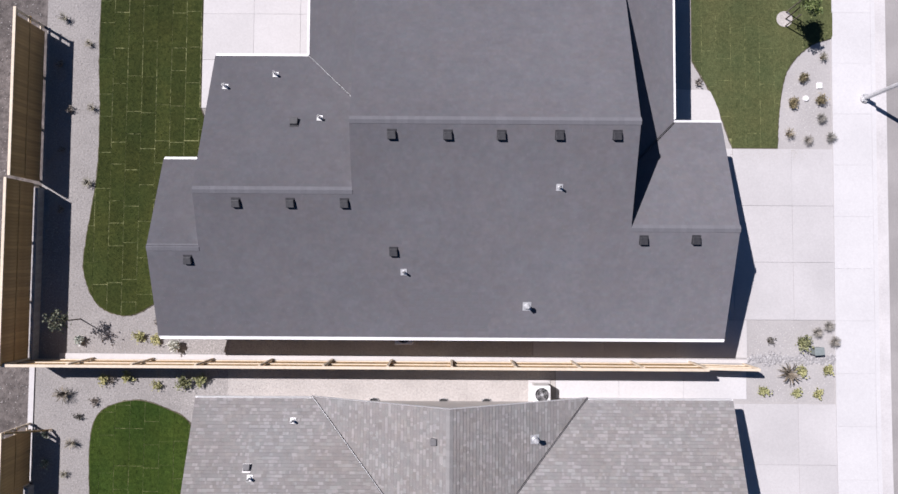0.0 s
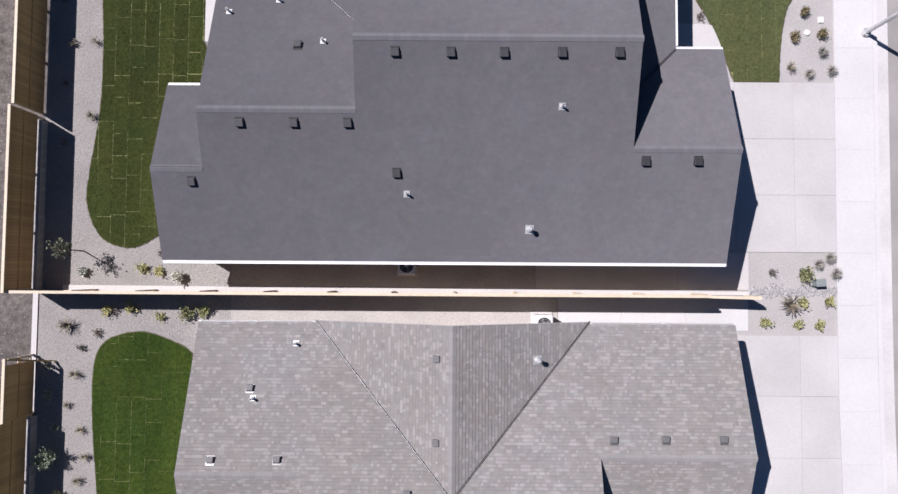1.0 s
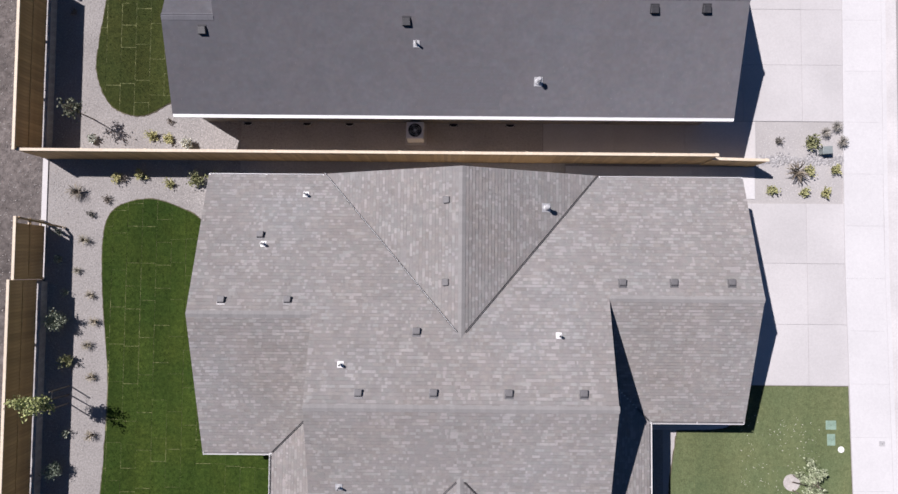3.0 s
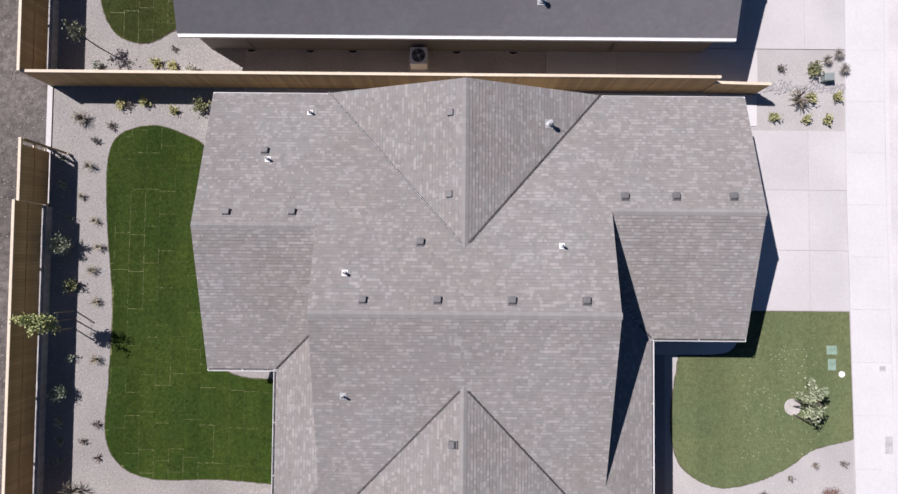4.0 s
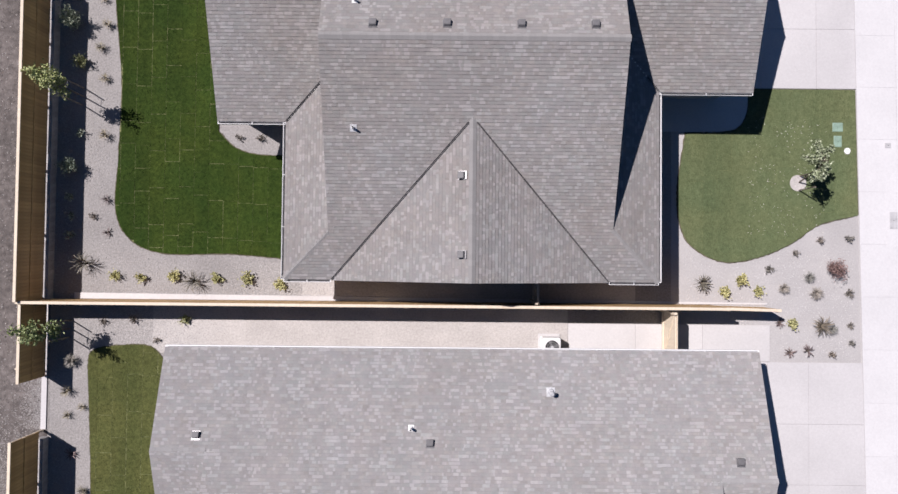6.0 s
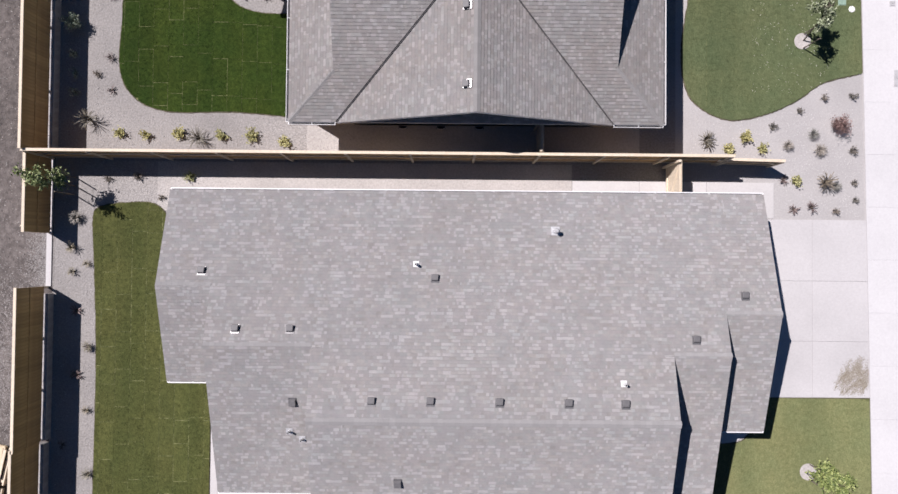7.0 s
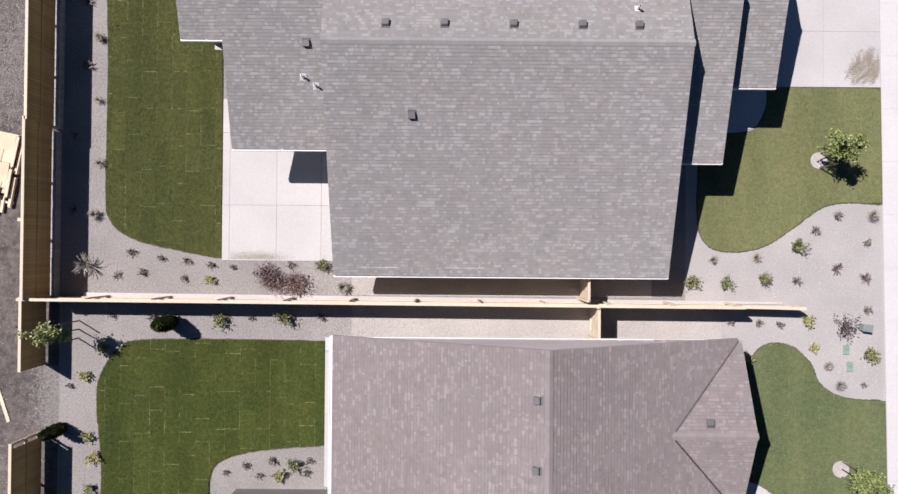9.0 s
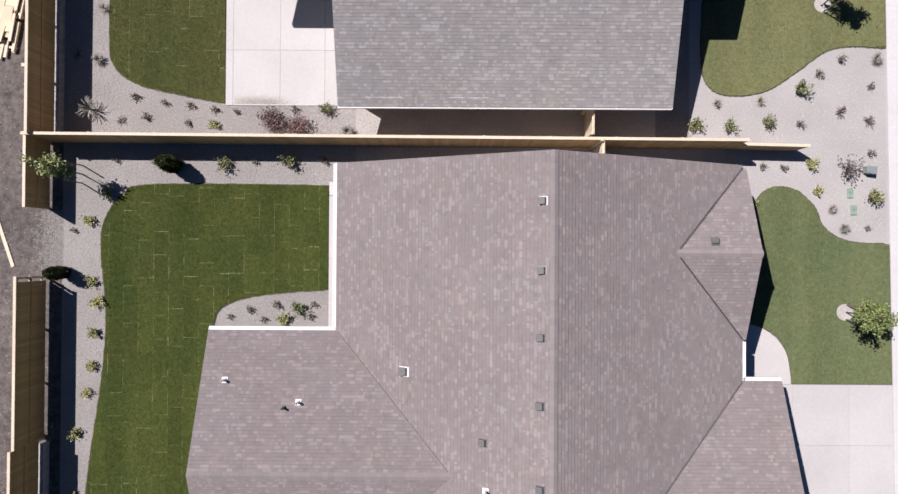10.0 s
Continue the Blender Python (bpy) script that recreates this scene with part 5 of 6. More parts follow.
KINDS = {
    "y": ("shrub", "low yellow-green shrub in the gravel", lambda: bush_meshes(0.24, 0.25, 0.08, 230, L_YELLOW, 10, 0.22, 0.8)),
    "d": ("shrub", "small dusky perennial in the gravel", lambda: bush_meshes(0.17, 0.2, 0.06, 130, L_DARK, 7, 0.3, 0.5)),
    "g": ("shrub", "wispy grey-brown shrub in the gravel", lambda: blade_meshes(0.3, 0.3, 110, L_WISP, 0.014)),
    "t": ("grass_clump", "dry tan grass tuft in the gravel", lambda: blade_meshes(0.27, 0.3, 60, L_TAN, 0.012)),
    "b": ("grass_clump", "rounded golden grass clump in the gravel", lambda: bush_meshes(0.24, 0.3, 0.06, 520, L_GOLD, 18, 0.2)),
    "f": ("perennial", "low star-shaped maroon perennial in the gravel", lambda: blade_meshes(0.3, 0.18, 18, L_STAR, 0.034)),
    "v": ("shrub", "pale sage perennial beside the back fence", lambda: bush_meshes(0.24, 0.3, 0.075, 120, L_PALE, 7, 0.35)),
    "G": ("shrub", "rounded pale grey-green shrub beside the fence", lambda: bush_meshes(0.4, 1.0, 0.085, 1100, L_PALE, 18, 0.25)),
    "o": ("shrub", "leafy olive-green shrub in the gravel", lambda: bush_meshes(0.32, 0.42, 0.08, 420, L_OLIVE, 13, 0.25, 0.6)),
    "r": ("shrub", "dark red barberry shrub in the gravel", lambda: bush_meshes(0.47, 0.75, 0.055, 2400, L_RED, 34, 0.15)),
    "m": ("shrub", "low sprawling maroon shrub in the gravel", lambda: bush_meshes(0.46, 0.5, 0.065, 1150, L_MAUVE, 20, 0.2)),
    "p": ("shrub", "sparse purple-grey shrub in the gravel", lambda: bush_meshes(0.5, 0.5, 0.085, 260, L_PURPLE, 12, 0.3)),
    "s": ("grass_clump", "spiky bronze grass clump in the gravel", lambda: blade_meshes(0.52, 0.5, 40, L_BLADE, 0.035)),
    "S": ("grass_clump", "large spiky bronze flax clump in the gravel", lambda: blade_meshes(0.6, 0.6, 44, L_BLADE, 0.024)),
    "z": ("grass_clump", "large spiky silvery flax clump in the gravel", lambda: blade_meshes(0.62, 0.6, 46, L_WISP, 0.024)),
    "w": ("flowering_shrub", "small white flowering shrub in the gravel", lambda: bush_meshes(0.2, 0.26, 0.09, 620, L_WHITE, 14, 0.2)),
    "k": ("conifer", "rounded dark olive conifer beside the fence", lambda: cone_meshes(0.25, 1.3, L_CONE)),
}
PROTO = {k: [m() for _ in range(4 if k in "ydgotf" else 2)] for k, (_, _, m) in KINDS.items()}


def plant(kind, x, y):
    name, label, _ = KINDS[kind]
    v = thing(name, label, "conifer" if kind == "k" else "ornamental grass" if kind in "sSztb" else "perennial" if kind == "f" else "shrub", "bed plants", (x, y, 0))
    foliage, stem = random.choice(PROTO[kind])
    part("foliage", foliage, None, v)
    part("stem", stem, None, v)
    k = random.uniform(0.85, 1.2)
    v.scale, v.rotation_euler[2] = (k, k, k * random.uniform(0.85, 1.15)), random.uniform(0, 6.28)


def bed(kind, *spots):
    for x, y in spots:
        plant(kind, x, y)


# Beds of the dark-roofed house.
bed("t", (-16.7, 9.13), (-15.62, 8.02), (-15.41, 5.25), (-15.48, 2.04), (15.77, 7.63), (14.25, 4.32))
bed("b", (14.88, 6.74), (14.44, 5.65), (15.64, 5.78))
bed("d", (-16.34, 5.17), (-16.81, 7.14), (-16.62, 3.45), (-16.61, 0.89), (10.43, 6.51), (-12.4, -3.79), (-14.93, -7.13), (-15.6, -7.78), (13.34, -4.45), (-14.3, -6.25))
bed("g", (15.65, 4.99), (15.07, 4.05), (16.02, 4.18), (15.28, -4.07), (15.77, -3.82), (16.0, -4.47))
bed("w", (-15.62, -4.55), (-11.55, -4.76))
bed("y", (-13.11, -4.43), (-12.43, -4.55), (-14.57, -6.23), (-13.59, -6.13), (-12.33, -6.46), (-10.45, -6.2), (14.6, -5.7), (15.66, -5.64), (13.02, -6.53), (14.39, -6.59), (15.28, -6.61))
bed("o", (-11.18, -6.3), (14.65, -4.51))
bed("s", (-16.19, -6.83), (14.02, -5.77))
# Beds of the house with crossing gables.
bed("v", (-17.0, -8.51), (-16.89, -9.65), (-16.56, -11.06), (-16.39, -16.89), (-16.74, -19.51), (-16.67, -20.3), (-16.67, -21.12))
bed("g", (14.1, -22.6), (13.02, -23.08), (14.37, -23.26), (-16.48, -26.34), (15.05, -24.75))
bed("t", (-15.83, -8.87), (-16.11, -10.13), (-15.54, -11.17), (-15.32, -12.26), (-15.58, -13.23), (-15.38, -14.55), (-15.31, -16.95), (-16.64, -27.59), (-16.04, -28.27), (-16.62, -28.59))
bed("G", (-16.65, -12.22), (-16.59, -18.27))
bed("o", (-16.31, -13.84))
bed("d", (-15.77, -20.35), (-15.26, -24.71), (-14.0, -24.62), (-9.74, -16.97), (-8.81, -17.01), (14.59, -21.07), (15.77, -20.98), (13.56, -21.62), (12.44, -22.26), (15.79, -23.25), (15.89, -25.33), (15.05, -25.8), (-13.0, -25.47), (15.85, -24.6), (-15.89, -31.77), (-16.53, -32.83))
bed("f", (-15.24, -19.64), (-15.15, -20.99), (13.31, -25.73), (14.06, -25.65), (12.9, -24.5))
bed("S", (-15.99, -22.29), (-11.47, -23.0))
bed("y", (-14.79, -22.8), (-13.7, -22.86), (-12.3, -22.78), (-10.57, -22.9), (-9.27, -22.89), (-7.91, -23.11), (-11.82, -24.6), (11.22, -22.75), (10.58, -23.25), (12.0, -23.19), (13.4, -24.55))
bed("r", (15.1, -22.24))
bed("s", (9.63, -22.88), (14.55, -24.59))
# Beds of the house with stepped gables.
bed("t", (-15.92, -31.68), (-15.95, -34.3), (-15.84, -36.91), (11.29, -40.62), (9.49, -40.72))
bed("f", (-16.45, -30.19), (-16.38, -32.88), (-16.92, -35.73), (-16.92, -38.82), (-15.11, -41.57), (14.62, -41.04), (15.77, -41.41), (12.99, -41.57))
bed("g", (-16.04, -39.05), (-5.73, -41.97), (16.06, -38.85))
bed("z", (-16.32, -41.11))
bed("d", (-14.53, -40.57), (-13.3, -40.8), (-14.04, -41.42), (-12.23, -40.91), (-12.32, -41.64), (-11.22, -41.07), (-10.32, -41.18), (-7.93, -41.04), (13.75, -39.46), (14.62, -38.87), (15.85, -39.97), (15.84, -42.75))
bed("y", (-11.26, -41.68), (13.39, -43.24))
bed("m", (-8.9, -41.4), (-8.62, -41.72), (-7.75, -41.82))
bed("o", (-6.63, -41.1), (8.6, -41.6), (10.01, -41.66), (11.6, -41.53), (12.89, -40.11))
# Beds of the brownish house.
bed("d", (-15.32, -43.17), (-13.62, -43.23), (-9.56, -43.23), (-6.66, -43.16), (-16.99, -46.12), (-10.52, -49.61), (-9.7, -49.35), (-8.6, -49.11), (-9.13, -49.72), (-7.07, -49.1), (-7.2, -49.6), (15.74, -45.86), (11.43, -43.33), (12.26, -43.37), (10.25, -43.29))
bed("o", (-10.79, -43.35), (-8.12, -43.24), (-7.7, -49.24), (15.93, -44.56), (10.72, -44.72))
bed("y", (-15.6, -44.56), (-16.36, -45.7), (-16.2, -48.23), (-15.97, -49.05), (-16.1, -50.3), (-16.2, -51.68), (-16.4, -52.79), (-16.8, -54.44), (-16.88, -57.03), (-8.28, -49.7), (13.67, -44.3))
bed("g", (14.26, -45.05), (14.75, -45.86))
bed("k", (-12.79, -43.44), (-17.3, -47.85))
plant("p", 14.92, -43.47)


def tree(x, y, trunk_h, crown_r, crown_z, leaves, material, label, tall=1.4, lean=(0, 0), deep=1.0):
    v = thing("tree", label, "tree", "staked young trees", (x, y, 0))
    wood, crown = Soup(), Soup()
    top = Vector((lean[0], lean[1], trunk_h))
    wood.stick((0, 0, -0.05), top * 0.6, 0.03, 0.022, 8)
    wood.stick(top * 0.6, top, 0.022, 0.008, 8)
    for i in range(11):
        a = i * 2.4 + random.uniform(-0.3, 0.3)
        z0 = trunk_h * random.uniform(0.5, 0.95)
        r = crown_r * random.uniform(0.55, 1.0)
        tip = Vector((r * math.cos(a) + lean[0], r * math.sin(a) * deep + lean[1], crown_z + random.uniform(-0.75, 0.8) * crown_r * tall))
        base = Vector((lean[0] * z0 / trunk_h, lean[1] * z0 / trunk_h, z0))
        wood.stick(base, tip, 0.013, 0.004, 5)
        for _ in range(leaves // 11):
            t = random.uniform(0.4, 1.05)
            p = base.lerp(tip, t) + Vector((random.gauss(0, 1), random.gauss(0, 1), random.gauss(0, 1))) * crown_r * 0.15
            add_leaf(crown, p, Vector((random.gauss(0, 1), random.gauss(0, 1), random.gauss(0.2, 0.7))), random.uniform(0.08, 0.14), 0.065)
    part("trunk", wood, M_BARK, v)
    part("crown", crown, material, v)
    return v


def stakes(x, y, high, dx, dy):
    for s in (-1, 1):
        k = thing("tree_stake", "dark wooden stake beside a young tree", "stake", "tree stakes", (x + s * dx, y + s * dy, 0))
        pole = part("pole", Soup().stick((0, 0, -0.1), (0, 0, high), 0.028, 0.025, 8), M_STAKE, k)
        part("tie", Soup().stick((0, 0, high * 0.85), (-s * dx * 0.9, -s * dy * 0.9, high * 0.87), 0.008, 0.008, 4), M_BLACK, pole, "black rubber tie")


for x, y in ((-16.33, -15.3), (-16.64, -25.03), (-16.69, -43.8)):
    tree(x, y, 2.6, 0.6, 2.2, 1050, L_TREE, "young staked tree with bright green leaves beside the fence", 2.0, (0, 0.08), 0.65)
    stakes(x, y, 1.3, 0.02, 0.36)
sapling = tree(-15.68, -3.72, 2.1, 0.42, 1.6, 280, L_DUSK, "thin sparse young sapling in the gravel bed", 1.0, (0.02, 0.04), 1.0)
for x, y, m, lean in ((14.25, 9.3, L_FRONT, (0, 0.1)), (13.75, -18.67, L_SILVER, (-0.24, 0.64)), (13.95, -36.58, L_FRONT, (-0.1, 0.3)), (14.87, -49.32, L_FRONT, (-0.15, 0.05))):
    tree(x, y, 2.5, 0.42 if m is L_SILVER else 0.62, 1.75, 1700 if m is L_SILVER else 2100, m, "young leafy tree staked in the front lawn", 1.4, lean, 2.2 if m is L_SILVER else 1.05)
    stakes(x, y, 1.2, 0.02, 0.3)
    ring = thing("tree_ring", "pale round gravel ring around a young tree", "tree ring", "tree rings", (x - 0.05, y, 0))
    part("disc", Soup().tube((0, 0), 0.36, 0.34, 0.0, 0.062, 28), M_SAND, ring)

# ---- utilities and loose things ----
M_GREEN_LID = surface("green_plastic", (0.2, 0.3, 0.23), (0.27, 0.37, 0.3), 15, 2, 0.6, 0.1, 0.003)
M_BOX = surface("grey_green_cabinet", (0.2, 0.235, 0.23), (0.27, 0.3, 0.3), 10, 1, 0.5, 0.05, 0.002)


def utility_box(x, y, turn, size=1.0):
    v = thing("utility_box", "squat grey-green utility cabinet standing on gravel", "utility box", "utility boxes", (x, y, 0))
    v.rotation_euler[2] = radians(turn)
    v.scale = (size, size, size)
    part("body", bevel(Soup().box(-0.24, 0.24, -0.19, 0.19, -0.05, 0.42).mesh("body", M_BOX), 0.03), M_BOX, v)
    top = part("lid", bevel(Soup().box(-0.26, 0.26, -0.21, 0.21, 0.4, 0.46).mesh("lid", M_BOX), 0.02), M_BOX, v)
    part("latch", Soup().box(-0.03, 0.03, -0.225, -0.21, 0.3, 0.4), M_BLACK, top, "black latch")


utility_box(15.26, -4.85, 4, 0.78)
utility_box(15.75, -43.47, -8, 0.76)


def lid(x, y, w, d, material, label, round_lid=False):
    v = thing("utility_cover", label, "utility cover", "utility covers", (x, y, 0))
    if round_lid:
        part("rim", Soup().tube((0, 0), w, w, -0.05, 0.055, 24), material, v)
        cover = part("cover", Soup().tube((0, 0), w * 0.86, w * 0.84, 0.055, 0.066, 24), material, v)
    else:
        part("rim", bevel(Soup().box(-w, w, -d, d, -0.05, 0.055).mesh("rim", material), 0.012), material, v)
        cover = part("cover", bevel(Soup().box(-w * 0.88, w * 0.88, -d * 0.88, d * 0.88, 0.05, 0.066).mesh("cover", material), 0.004), material, v)
    # The slot's shade is a small black bar on the cover.
    part("keyhole", Soup().box(-0.02, 0.02, -0.008, 0.008, 0.066, 0.069), M_BLACK, cover, "black bar for the shade in the key slot")


GL = "green plastic valve box cover flush with the ground"
for x, y, w, d in ((15.37, -16.3, 0.22, 0.19), (15.37, -16.9, 0.17, 0.24), (15.05, -44.4, 0.12, 0.2), (15.2, -45.1, 0.12, 0.2)):
    lid(x, y, w, d, M_GREEN_LID, GL)
M_IRON = surface("worn_grey_iron", (0.4, 0.395, 0.4), (0.5, 0.495, 0.5), 30, 3, 0.6, 0.3, 0.003)
lid(17.68, -20.2, 0.17, 0.36, M_IRON, "worn grey meter cover set in the sidewalk")
lid(17.47, -17.05, 0.13, 0.11, M_IRON, "small grey cover set in the sidewalk")
lid(15.77, -17.3, 0.13, 0, M_WHITE, "round white plastic cover beside the lawn", True)
lid(15.06, 5.86, 0.12, 0, M_WHITE, "round white plastic cover in the gravel", True)
lid(15.66, 6.42, 0.11, 0.13, M_WHITE, "square white plastic cover in the gravel")


def street_lamp(x, y):
    v = thing("street_lamp", "tall grey metal street lamp at the kerb", "street lamp", at=(x, y, 0.045))
    part("base", Soup().tube((0, 0), 0.2, 0.19, 0, 0.09, 20), M_GUTTER_PAN, v, "round concrete footing")
    part("base_plate", bevel(Soup().box(-0.16, 0.16, -0.16, 0.16, 0.09, 0.12).mesh("base_plate", M_METAL), 0.008), M_METAL, v)
    for a, b in ((-1, -1), (1, -1), (1, 1), (-1, 1)):
        part("bolt", Soup().tube((a * 0.125, b * 0.125), 0.018, 0.018, 0.12, 0.17, 8), M_METAL, v)
    part("pole", Soup().tube((0, 0), 0.095, 0.06, 0.12, 7.4, 18), M_METAL, v)
    part("arm", Soup().stick((0, 0, 7.2), (1.6, 0, 7.6), 0.035, 0.03, 10), M_METAL, v)
    part("head", bevel(Soup().box(1.4, 2.0, -0.13, 0.13, 7.52, 7.66).mesh("head", M_METAL), 0.03), M_METAL, v)


street_lamp(17.55, 5.87)


M_PLY = surface("sanded_plywood", (0.6, 0.49, 0.33), (0.72, 0.61, 0.44), 6, 0.9, 0.7, 0.15, 0.002, (0.3, 0.7), 0.15, (1, 0.12, 1), piece=0.12)


def timber_stack(x, y, turn):
    """Plywood sheets on bearers, with loose planks along one edge."""
    spin = pose(x, y, 0, 0, 0, turn)

    def lay(name, label, category, soup, material, u, v, z, extra=0.0):
        k = thing(name, label, category, "stacked timber")
        part("board", soup, material, k)
        k.matrix_world = spin @ pose(u, v, z, 0, 0, extra)

    for v in (-1.2, 0.1, 1.35):
        lay("bearer", "short timber bearer under stacked plywood", "timber", Soup().box(-0.72, 0.68, -0.045, 0.045, 0, 0.09), M_CAP, 0, v, 0)
    for i in range(7):
        lay("plywood_sheet", "pale plywood sheet in a low stack", "plywood", Soup().box(-0.56, 0.56, -1.22, 1.22, 0, 0.018), M_PLY, -0.12 + random.uniform(-0.02, 0.02), 0.36 + random.uniform(-0.04, 0.04), 0.092 + i * 0.0195, random.uniform(-1.2, 1.2))
    top = 0.092 + 7 * 0.0195
    for u, v, wide, long, a in ((0.05, 0.98, 0.36, 0.55, 2.5), (-0.34, 0.15, 0.3, 0.8, -3.5), (0.18, -0.12, 0.22, 0.52, 4.0), (-0.1, -0.72, 0.3, 0.36, -6.0)):
        lay("plywood_offcut", "pale plywood offcut on top of a low stack", "plywood", Soup().box(-wide, wide, -long, long, 0, 0.018), M_PLY, u, v, top, a)
        top += 0.0195
    for u, v, z, long, a in ((0.62, 0.79, 0.092, 0.78, 0.4), (0.62, -0.76, 0.092, 0.64, -0.8), (0.615, 0.76, 0.134, 0.74, -0.6), (0.61, -0.74, 0.134, 0.62, 0.7), (0.49, 0.9, 0.25, 0.62, -1.0), (0.48, -0.42, 0.25, 0.58, 1.4),
                             (0.3, -1.3, 0.092, 0.36, 2.0), (0.12, -1.36, 0.092, 0.42, -1.5), (-0.1, -1.28, 0.092, 0.34, 3.0), (-0.3, -1.4, 0.092, 0.46, -2.0)):
        lay("plank", "pale new timber plank lying beside stacked plywood", "plank", Soup().box(-0.058, 0.058, -long, long, 0, 0.04), M_CAP, u, v, z, a)


timber_stack(-19.9, -37.3, -10.9)
k = thing("timber_offcut", "short pale timber block lying on bare dirt", "timber", "stacked timber", (-19.14, -39.28, 0.0))
part("board", Soup().box(-0.1, 0.1, -0.07, 0.07, 0, 0.09), M_CAP, k)
k = thing("plank", "single pale plank lying on bare dirt", "plank", "stacked timber", (-19.94, -46.4, 0.0))
part("board", Soup().box(-0.07, 0.07, -1.3, 1.3, 0, 0.04), M_CAP, k)
k.rotation_euler[2] = radians(19)


# ---- loose stones, soil and petals ----
def stone_soup(spots, low, high, flat=0.6):
    s = Soup()
    for x, y, z in spots:
        r = random.uniform(low, high)
        a = random.uniform(0, 6.28)
        n = len(s.v)
        for i in range(5):
            t = a + i * 1.257
            q = r * random.uniform(0.75, 1.15)
            s.v.append((x + q * math.cos(t), y + q * math.sin(t), z))
        for i in range(3):
            t = a + 0.5 + i * 2.09
            q = r * random.uniform(0.3, 0.6)
            s.v.append((x + q * math.cos(t), y + q * math.sin(t), z + r * flat * random.uniform(0.8, 1.2)))
        s.f += [(n + 5, n + 6, n + 7), (n, n + 1, n + 5), (n + 1, n + 2, n + 6, n + 5), (n + 2, n + 3, n + 6), (n + 3, n + 4, n + 7, n + 6), (n + 4, n, n + 5, n + 7)]
    return s


def isle_mat(name, stops, rough=0.9):
    m, nt, b = links_of(name, rough)
    geo = nt.nodes.new("ShaderNodeNewGeometry")
    nt.links.new(ramp(nt, geo.outputs["Random Per Island"], [(i / (len(stops) - 1), c) for i, c in enumerate(stops)]), b.inputs["Base Color"])
    return m


M_STONES = isle_mat("mixed_stones", [(0.21, 0.198, 0.19), (0.28, 0.266, 0.256), (0.35, 0.334, 0.322), (0.44, 0.422, 0.408)])
M_PALE_STONES = isle_mat("pale_mixed_stones", [(0.36, 0.345, 0.337), (0.43, 0.414, 0.405), (0.5, 0.485, 0.475)])
M_SAND_GRAINS = isle_mat("sand_grains", [(0.32, 0.3, 0.284), (0.4, 0.376, 0.356), (0.48, 0.454, 0.43)])
M_CLODS = isle_mat("dirt_clods", [(0.09, 0.08, 0.074), (0.17, 0.155, 0.145), (0.25, 0.235, 0.22), (0.42, 0.4, 0.385)])
M_COBBLE = isle_mat("grey_cobbles", [(0.24, 0.233, 0.235), (0.32, 0.312, 0.312), (0.4, 0.392, 0.392)])
M_SPILL = isle_mat("dusty_gravel", [(0.15, 0.138, 0.13), (0.21, 0.197, 0.188), (0.28, 0.266, 0.256)])
M_DUST = isle_mat("fine_soil", [(0.25, 0.225, 0.18), (0.33, 0.3, 0.25), (0.4, 0.37, 0.32)])
M_SOIL = isle_mat("brown_soil", [(0.13, 0.11, 0.08), (0.22, 0.19, 0.145), (0.32, 0.285, 0.23)])
BEDS = ((-17.3, -15.2, -60, 11), (-17.3, -6, -5.2, -3.2), (-17.3, -10, -7.8, -5.5), (-15, -7.2, -23.7, -22), (-17.2, -12, -25.6, -24), (12.6, 16, -7, -3.8), (9, 16.1, -26, -21.5), (9.2, 16.3, -42.3, -39.5), (10, 16.4, -46, -42.6),
        (-16, -6, -42.3, -41), (-16, -6.3, -44.1, -42.6), (14.2, 16.1, 3.8, 7.5), (-10.5, -6.5, -50, -48.8))
RESERVED = []
for ob in scene.objects:
    if ob.name.split(".")[0] in ("lawn", "driveway", "front_walk", "patio"):
        for o in ([ob] if ob.data else ob.children):
            n = len(o.data.vertices) // 2
            RESERVED.append([tuple(v.co[:2]) for v in o.data.vertices[:n]])


BOUNDS = [(p, min(q[0] for q in p), max(q[0] for q in p), min(q[1] for q in p), max(q[1] for q in p)) for p in RESERVED]
spots = []
for x0, x1, y0, y1 in BEDS:
    for _ in range(int((x1 - x0) * (y1 - y0) * (130 if x0 > 5 else 70))):
        x, y = random.uniform(x0, x1), random.uniform(y0, y1)
        if not any(a <= x <= b and c <= y <= d and inside(p, x, y) for p, a, b, c, d in BOUNDS):
            spots.append((x, y, -0.004))
spill = [(-17.45 - abs(random.gauss(0, 0.5)), random.uniform(y0, y1), -0.006) for y0, y1 in ((-47.9, -45.3), (-29.2, -27.0)) for _ in range(3600)]
spill += [(random.uniform(-22.5, -18.05), random.gauss(-32.6, 1.9), -0.006) for _ in range(11000)]
tagged(new("spilled_gravel", stone_soup(spill, 0.02, 0.04, 0.25).mesh("spilled_gravel", M_SPILL)), "grey gravel spilled onto the bare dirt", "stones", kind="stuff")
mixed_in = []
for x0, y0, y1 in SAND_ENDS:
    for _ in range(int(5600 * (y1 - y0))):
        off = random.gauss(0, 1.3)
        mixed_in.append((x0 + off, random.uniform(y0, y1), 0.002 if off > 0 else -0.004, off > 0))
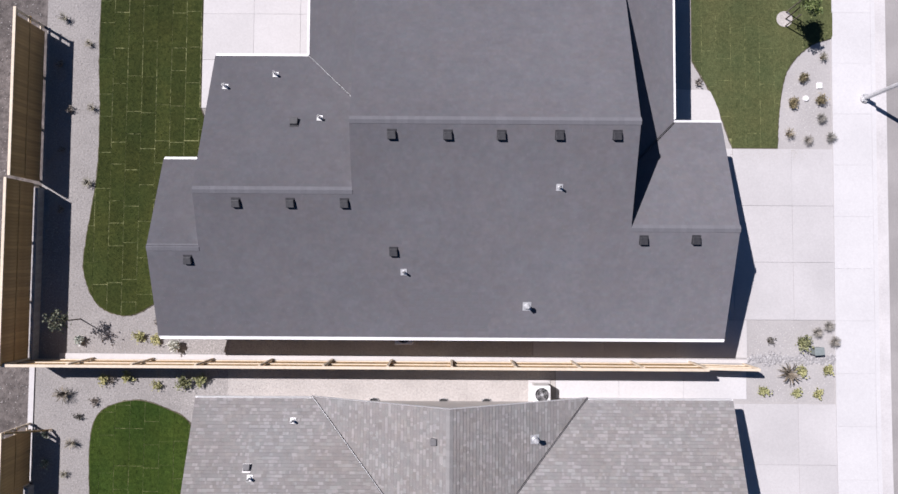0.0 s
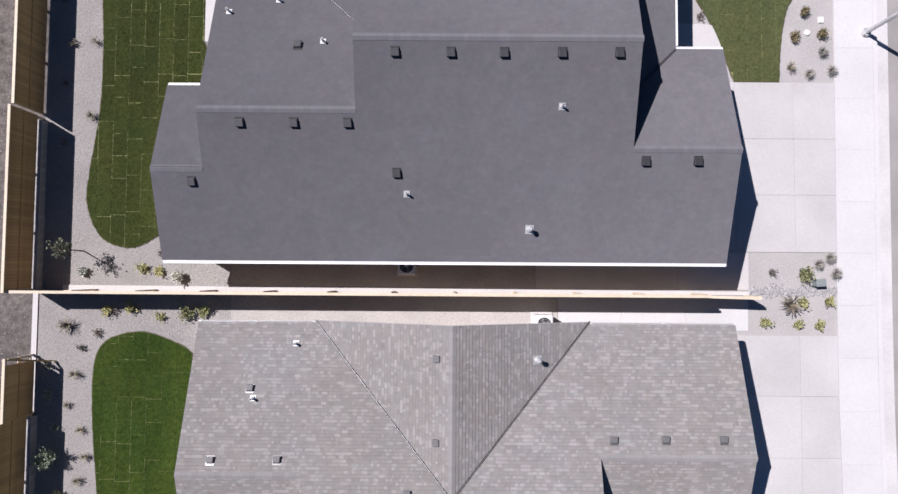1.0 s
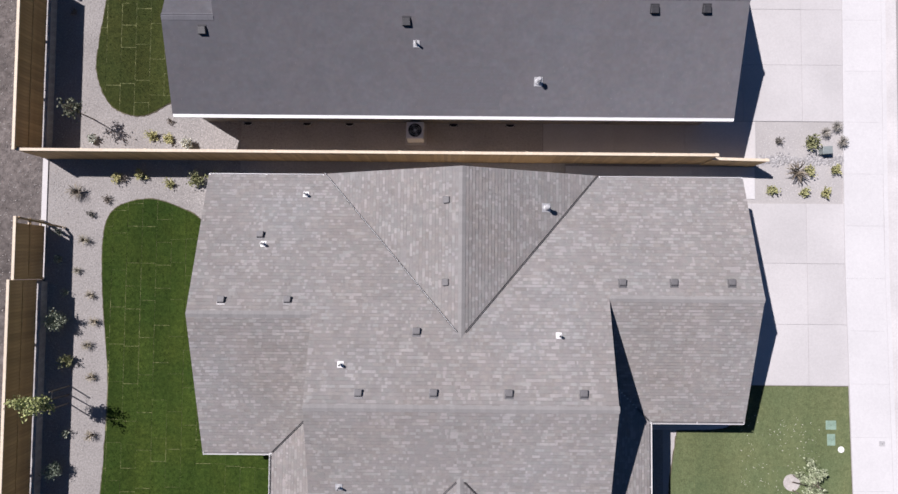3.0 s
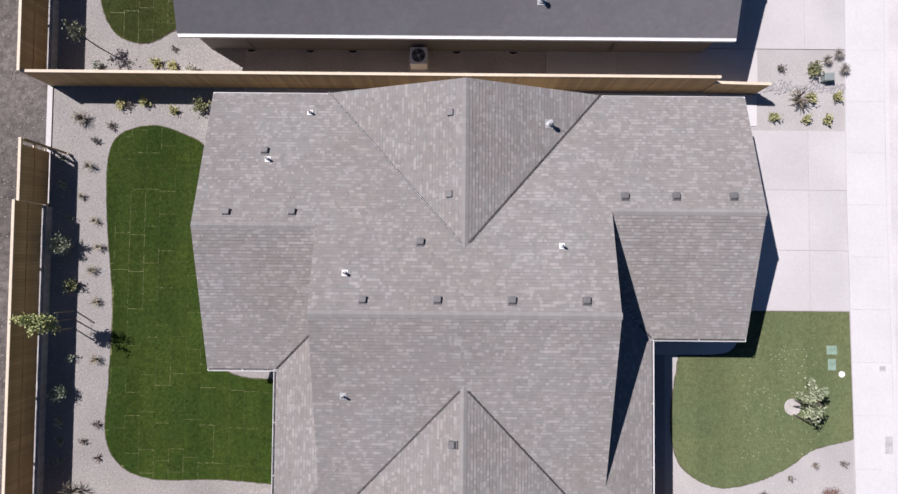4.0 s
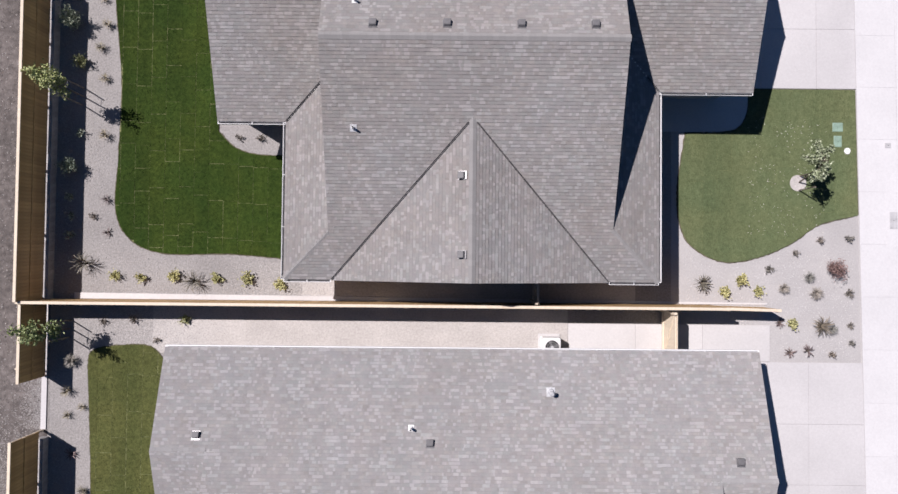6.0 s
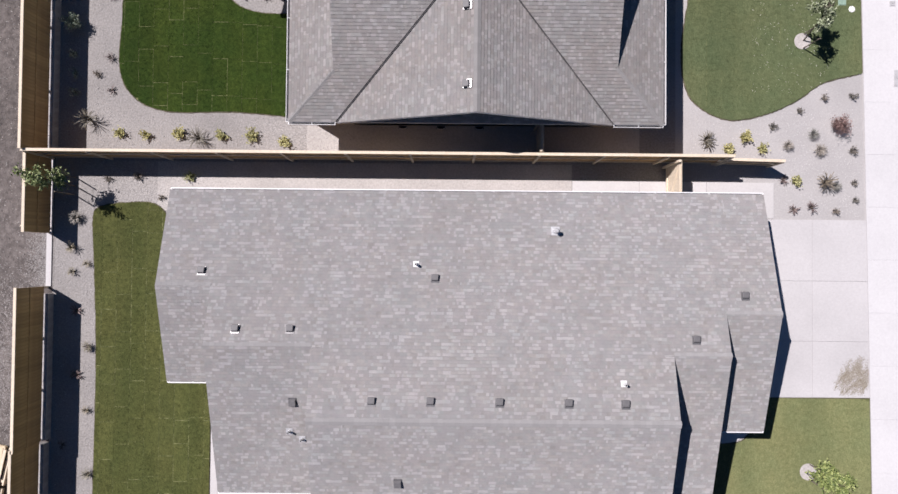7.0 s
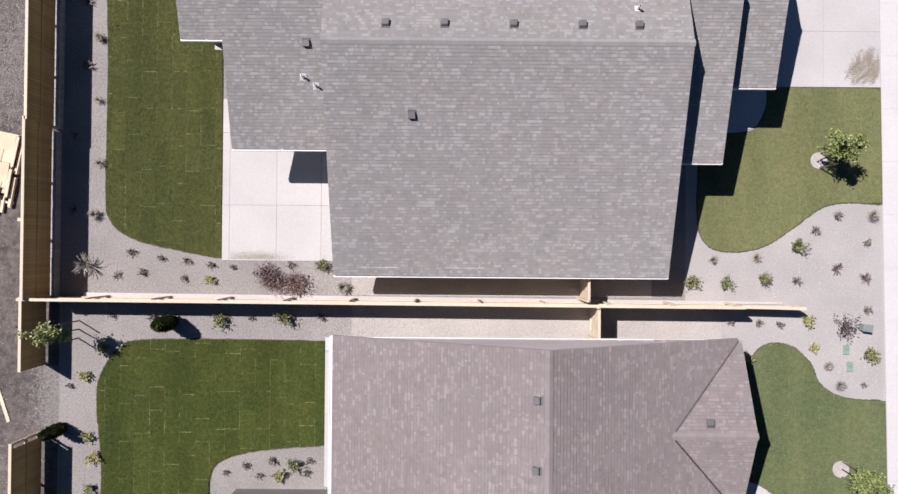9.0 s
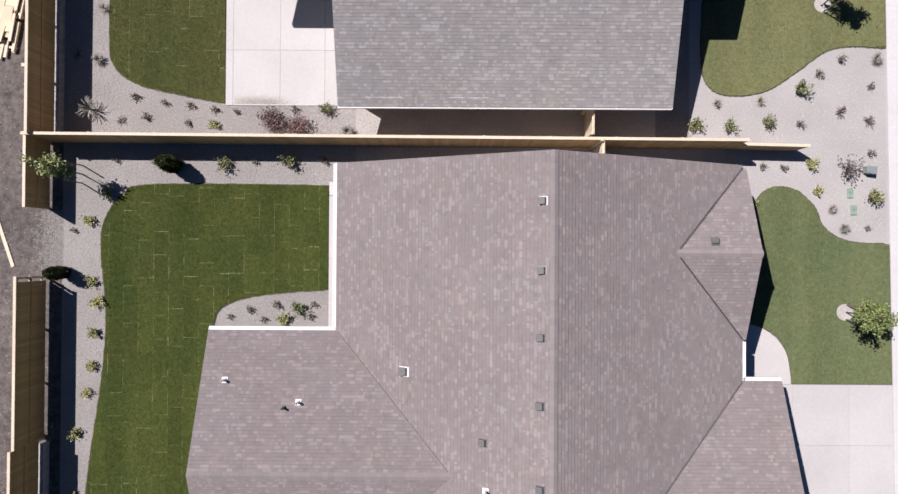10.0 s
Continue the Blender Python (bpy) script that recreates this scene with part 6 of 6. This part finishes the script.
for sandy, paint, what in ((False, M_SAND_GRAINS, "pale sandy grains trailing into the grey gravel"), (True, M_STONES, "grey stones trailing into the sandy gravel")):
    tagged(new("mixed_gravel", stone_soup([p[:3] for p in mixed_in if p[3] is sandy], 0.014, 0.03, 0.2).mesh("mixed_gravel", paint)), what, "gravel", kind="stuff")
for ground_stones, paint, where in (([p for p in spots if p[0] < 5], M_STONES, "back"), ([p for p in spots if p[0] > 5], M_PALE_STONES, "front")):
    tagged(new("loose_stones", stone_soup(ground_stones, 0.01, 0.03, 0.6).mesh("loose_stones", paint)), "loose mixed grey stones over the %s gravel beds" % where, "stones", kind="stuff")
spots = [(random.uniform(-24, -17.8), random.uniform(-60, 12), -0.006) for _ in range(16000)]
tagged(new("dirt_stones", stone_soup(spots, 0.012, 0.045).mesh("dirt_stones", M_CLODS)), "scattered stones and clods on the bare dirt", "stones", kind="stuff")
swale = [(12.45 + random.random() * 3.7, -5.22 + random.gauss(0, 0.1), 0.0) for _ in range(430)]
tagged(new("cobble_strip", stone_soup(swale, 0.05, 0.085, 0.5).mesh("cobble_strip", M_COBBLE)), "strip of grey cobbles crossing the gravel bed", "cobbles", kind="stuff")
soil = []
for k in range(64):
    x0, y0 = 14.85 + random.random() * 1.4, -33.45 + random.random() * 1.1
    if y0 > -33.5 + 1.2 * (x0 - 14.6):
        continue
    way, bend = radians(random.gauss(58, 9)), random.uniform(-0.5, 0.5)
    long, wide = random.uniform(0.3, 0.8), random.uniform(0.03, 0.08)
    for i in range(int(300 * long)):
        t = random.random()
        soil.append((x0 + math.cos(way + bend * t) * long * t + random.gauss(0, wide), y0 + math.sin(way + bend * t) * long * t + random.gauss(0, wide), 0.034))
dust = [(random.gauss(-9.4, 0.7), -40.84 + abs(random.gauss(0, 0.16)), 0.037) for _ in range(3600)]
dust += [(random.gauss(13.2, 0.7), 3.64 - abs(random.gauss(0, 0.3)), 0.037) for _ in range(4200)]
dust = [p for p in dust if p[1] < 0 and -10.45 < p[0] < -7 or p[1] > 0 and 11.8 < p[0] < 15.8]
tagged(new("soil_dust", stone_soup(dust, 0.004, 0.011, 0.2).mesh("soil_dust", M_DUST)), "fine brown soil washed over the concrete edge", "soil", kind="stuff")
soil = [p for p in soil if p[0] < kerb_x(p[1]) - 0.02 and (p[1] > -33.5 or p[1] < -35)]
tagged(new("soil_crumbs", stone_soup(soil, 0.006, 0.019, 0.35).mesh("soil_crumbs", M_SOIL)), "brown soil crumbs tracked over the concrete", "soil", kind="stuff")
petals = [(11.6 + random.random() * 3.3, -20.9 + random.random() * 5, 0.05) for _ in range(260)]
tagged(new("daisies", stone_soup(petals, 0.006, 0.017, 0.5).mesh("daisies", L_WHITE)), "tiny white flowers dotted over the front lawn", "flowers", kind="stuff")
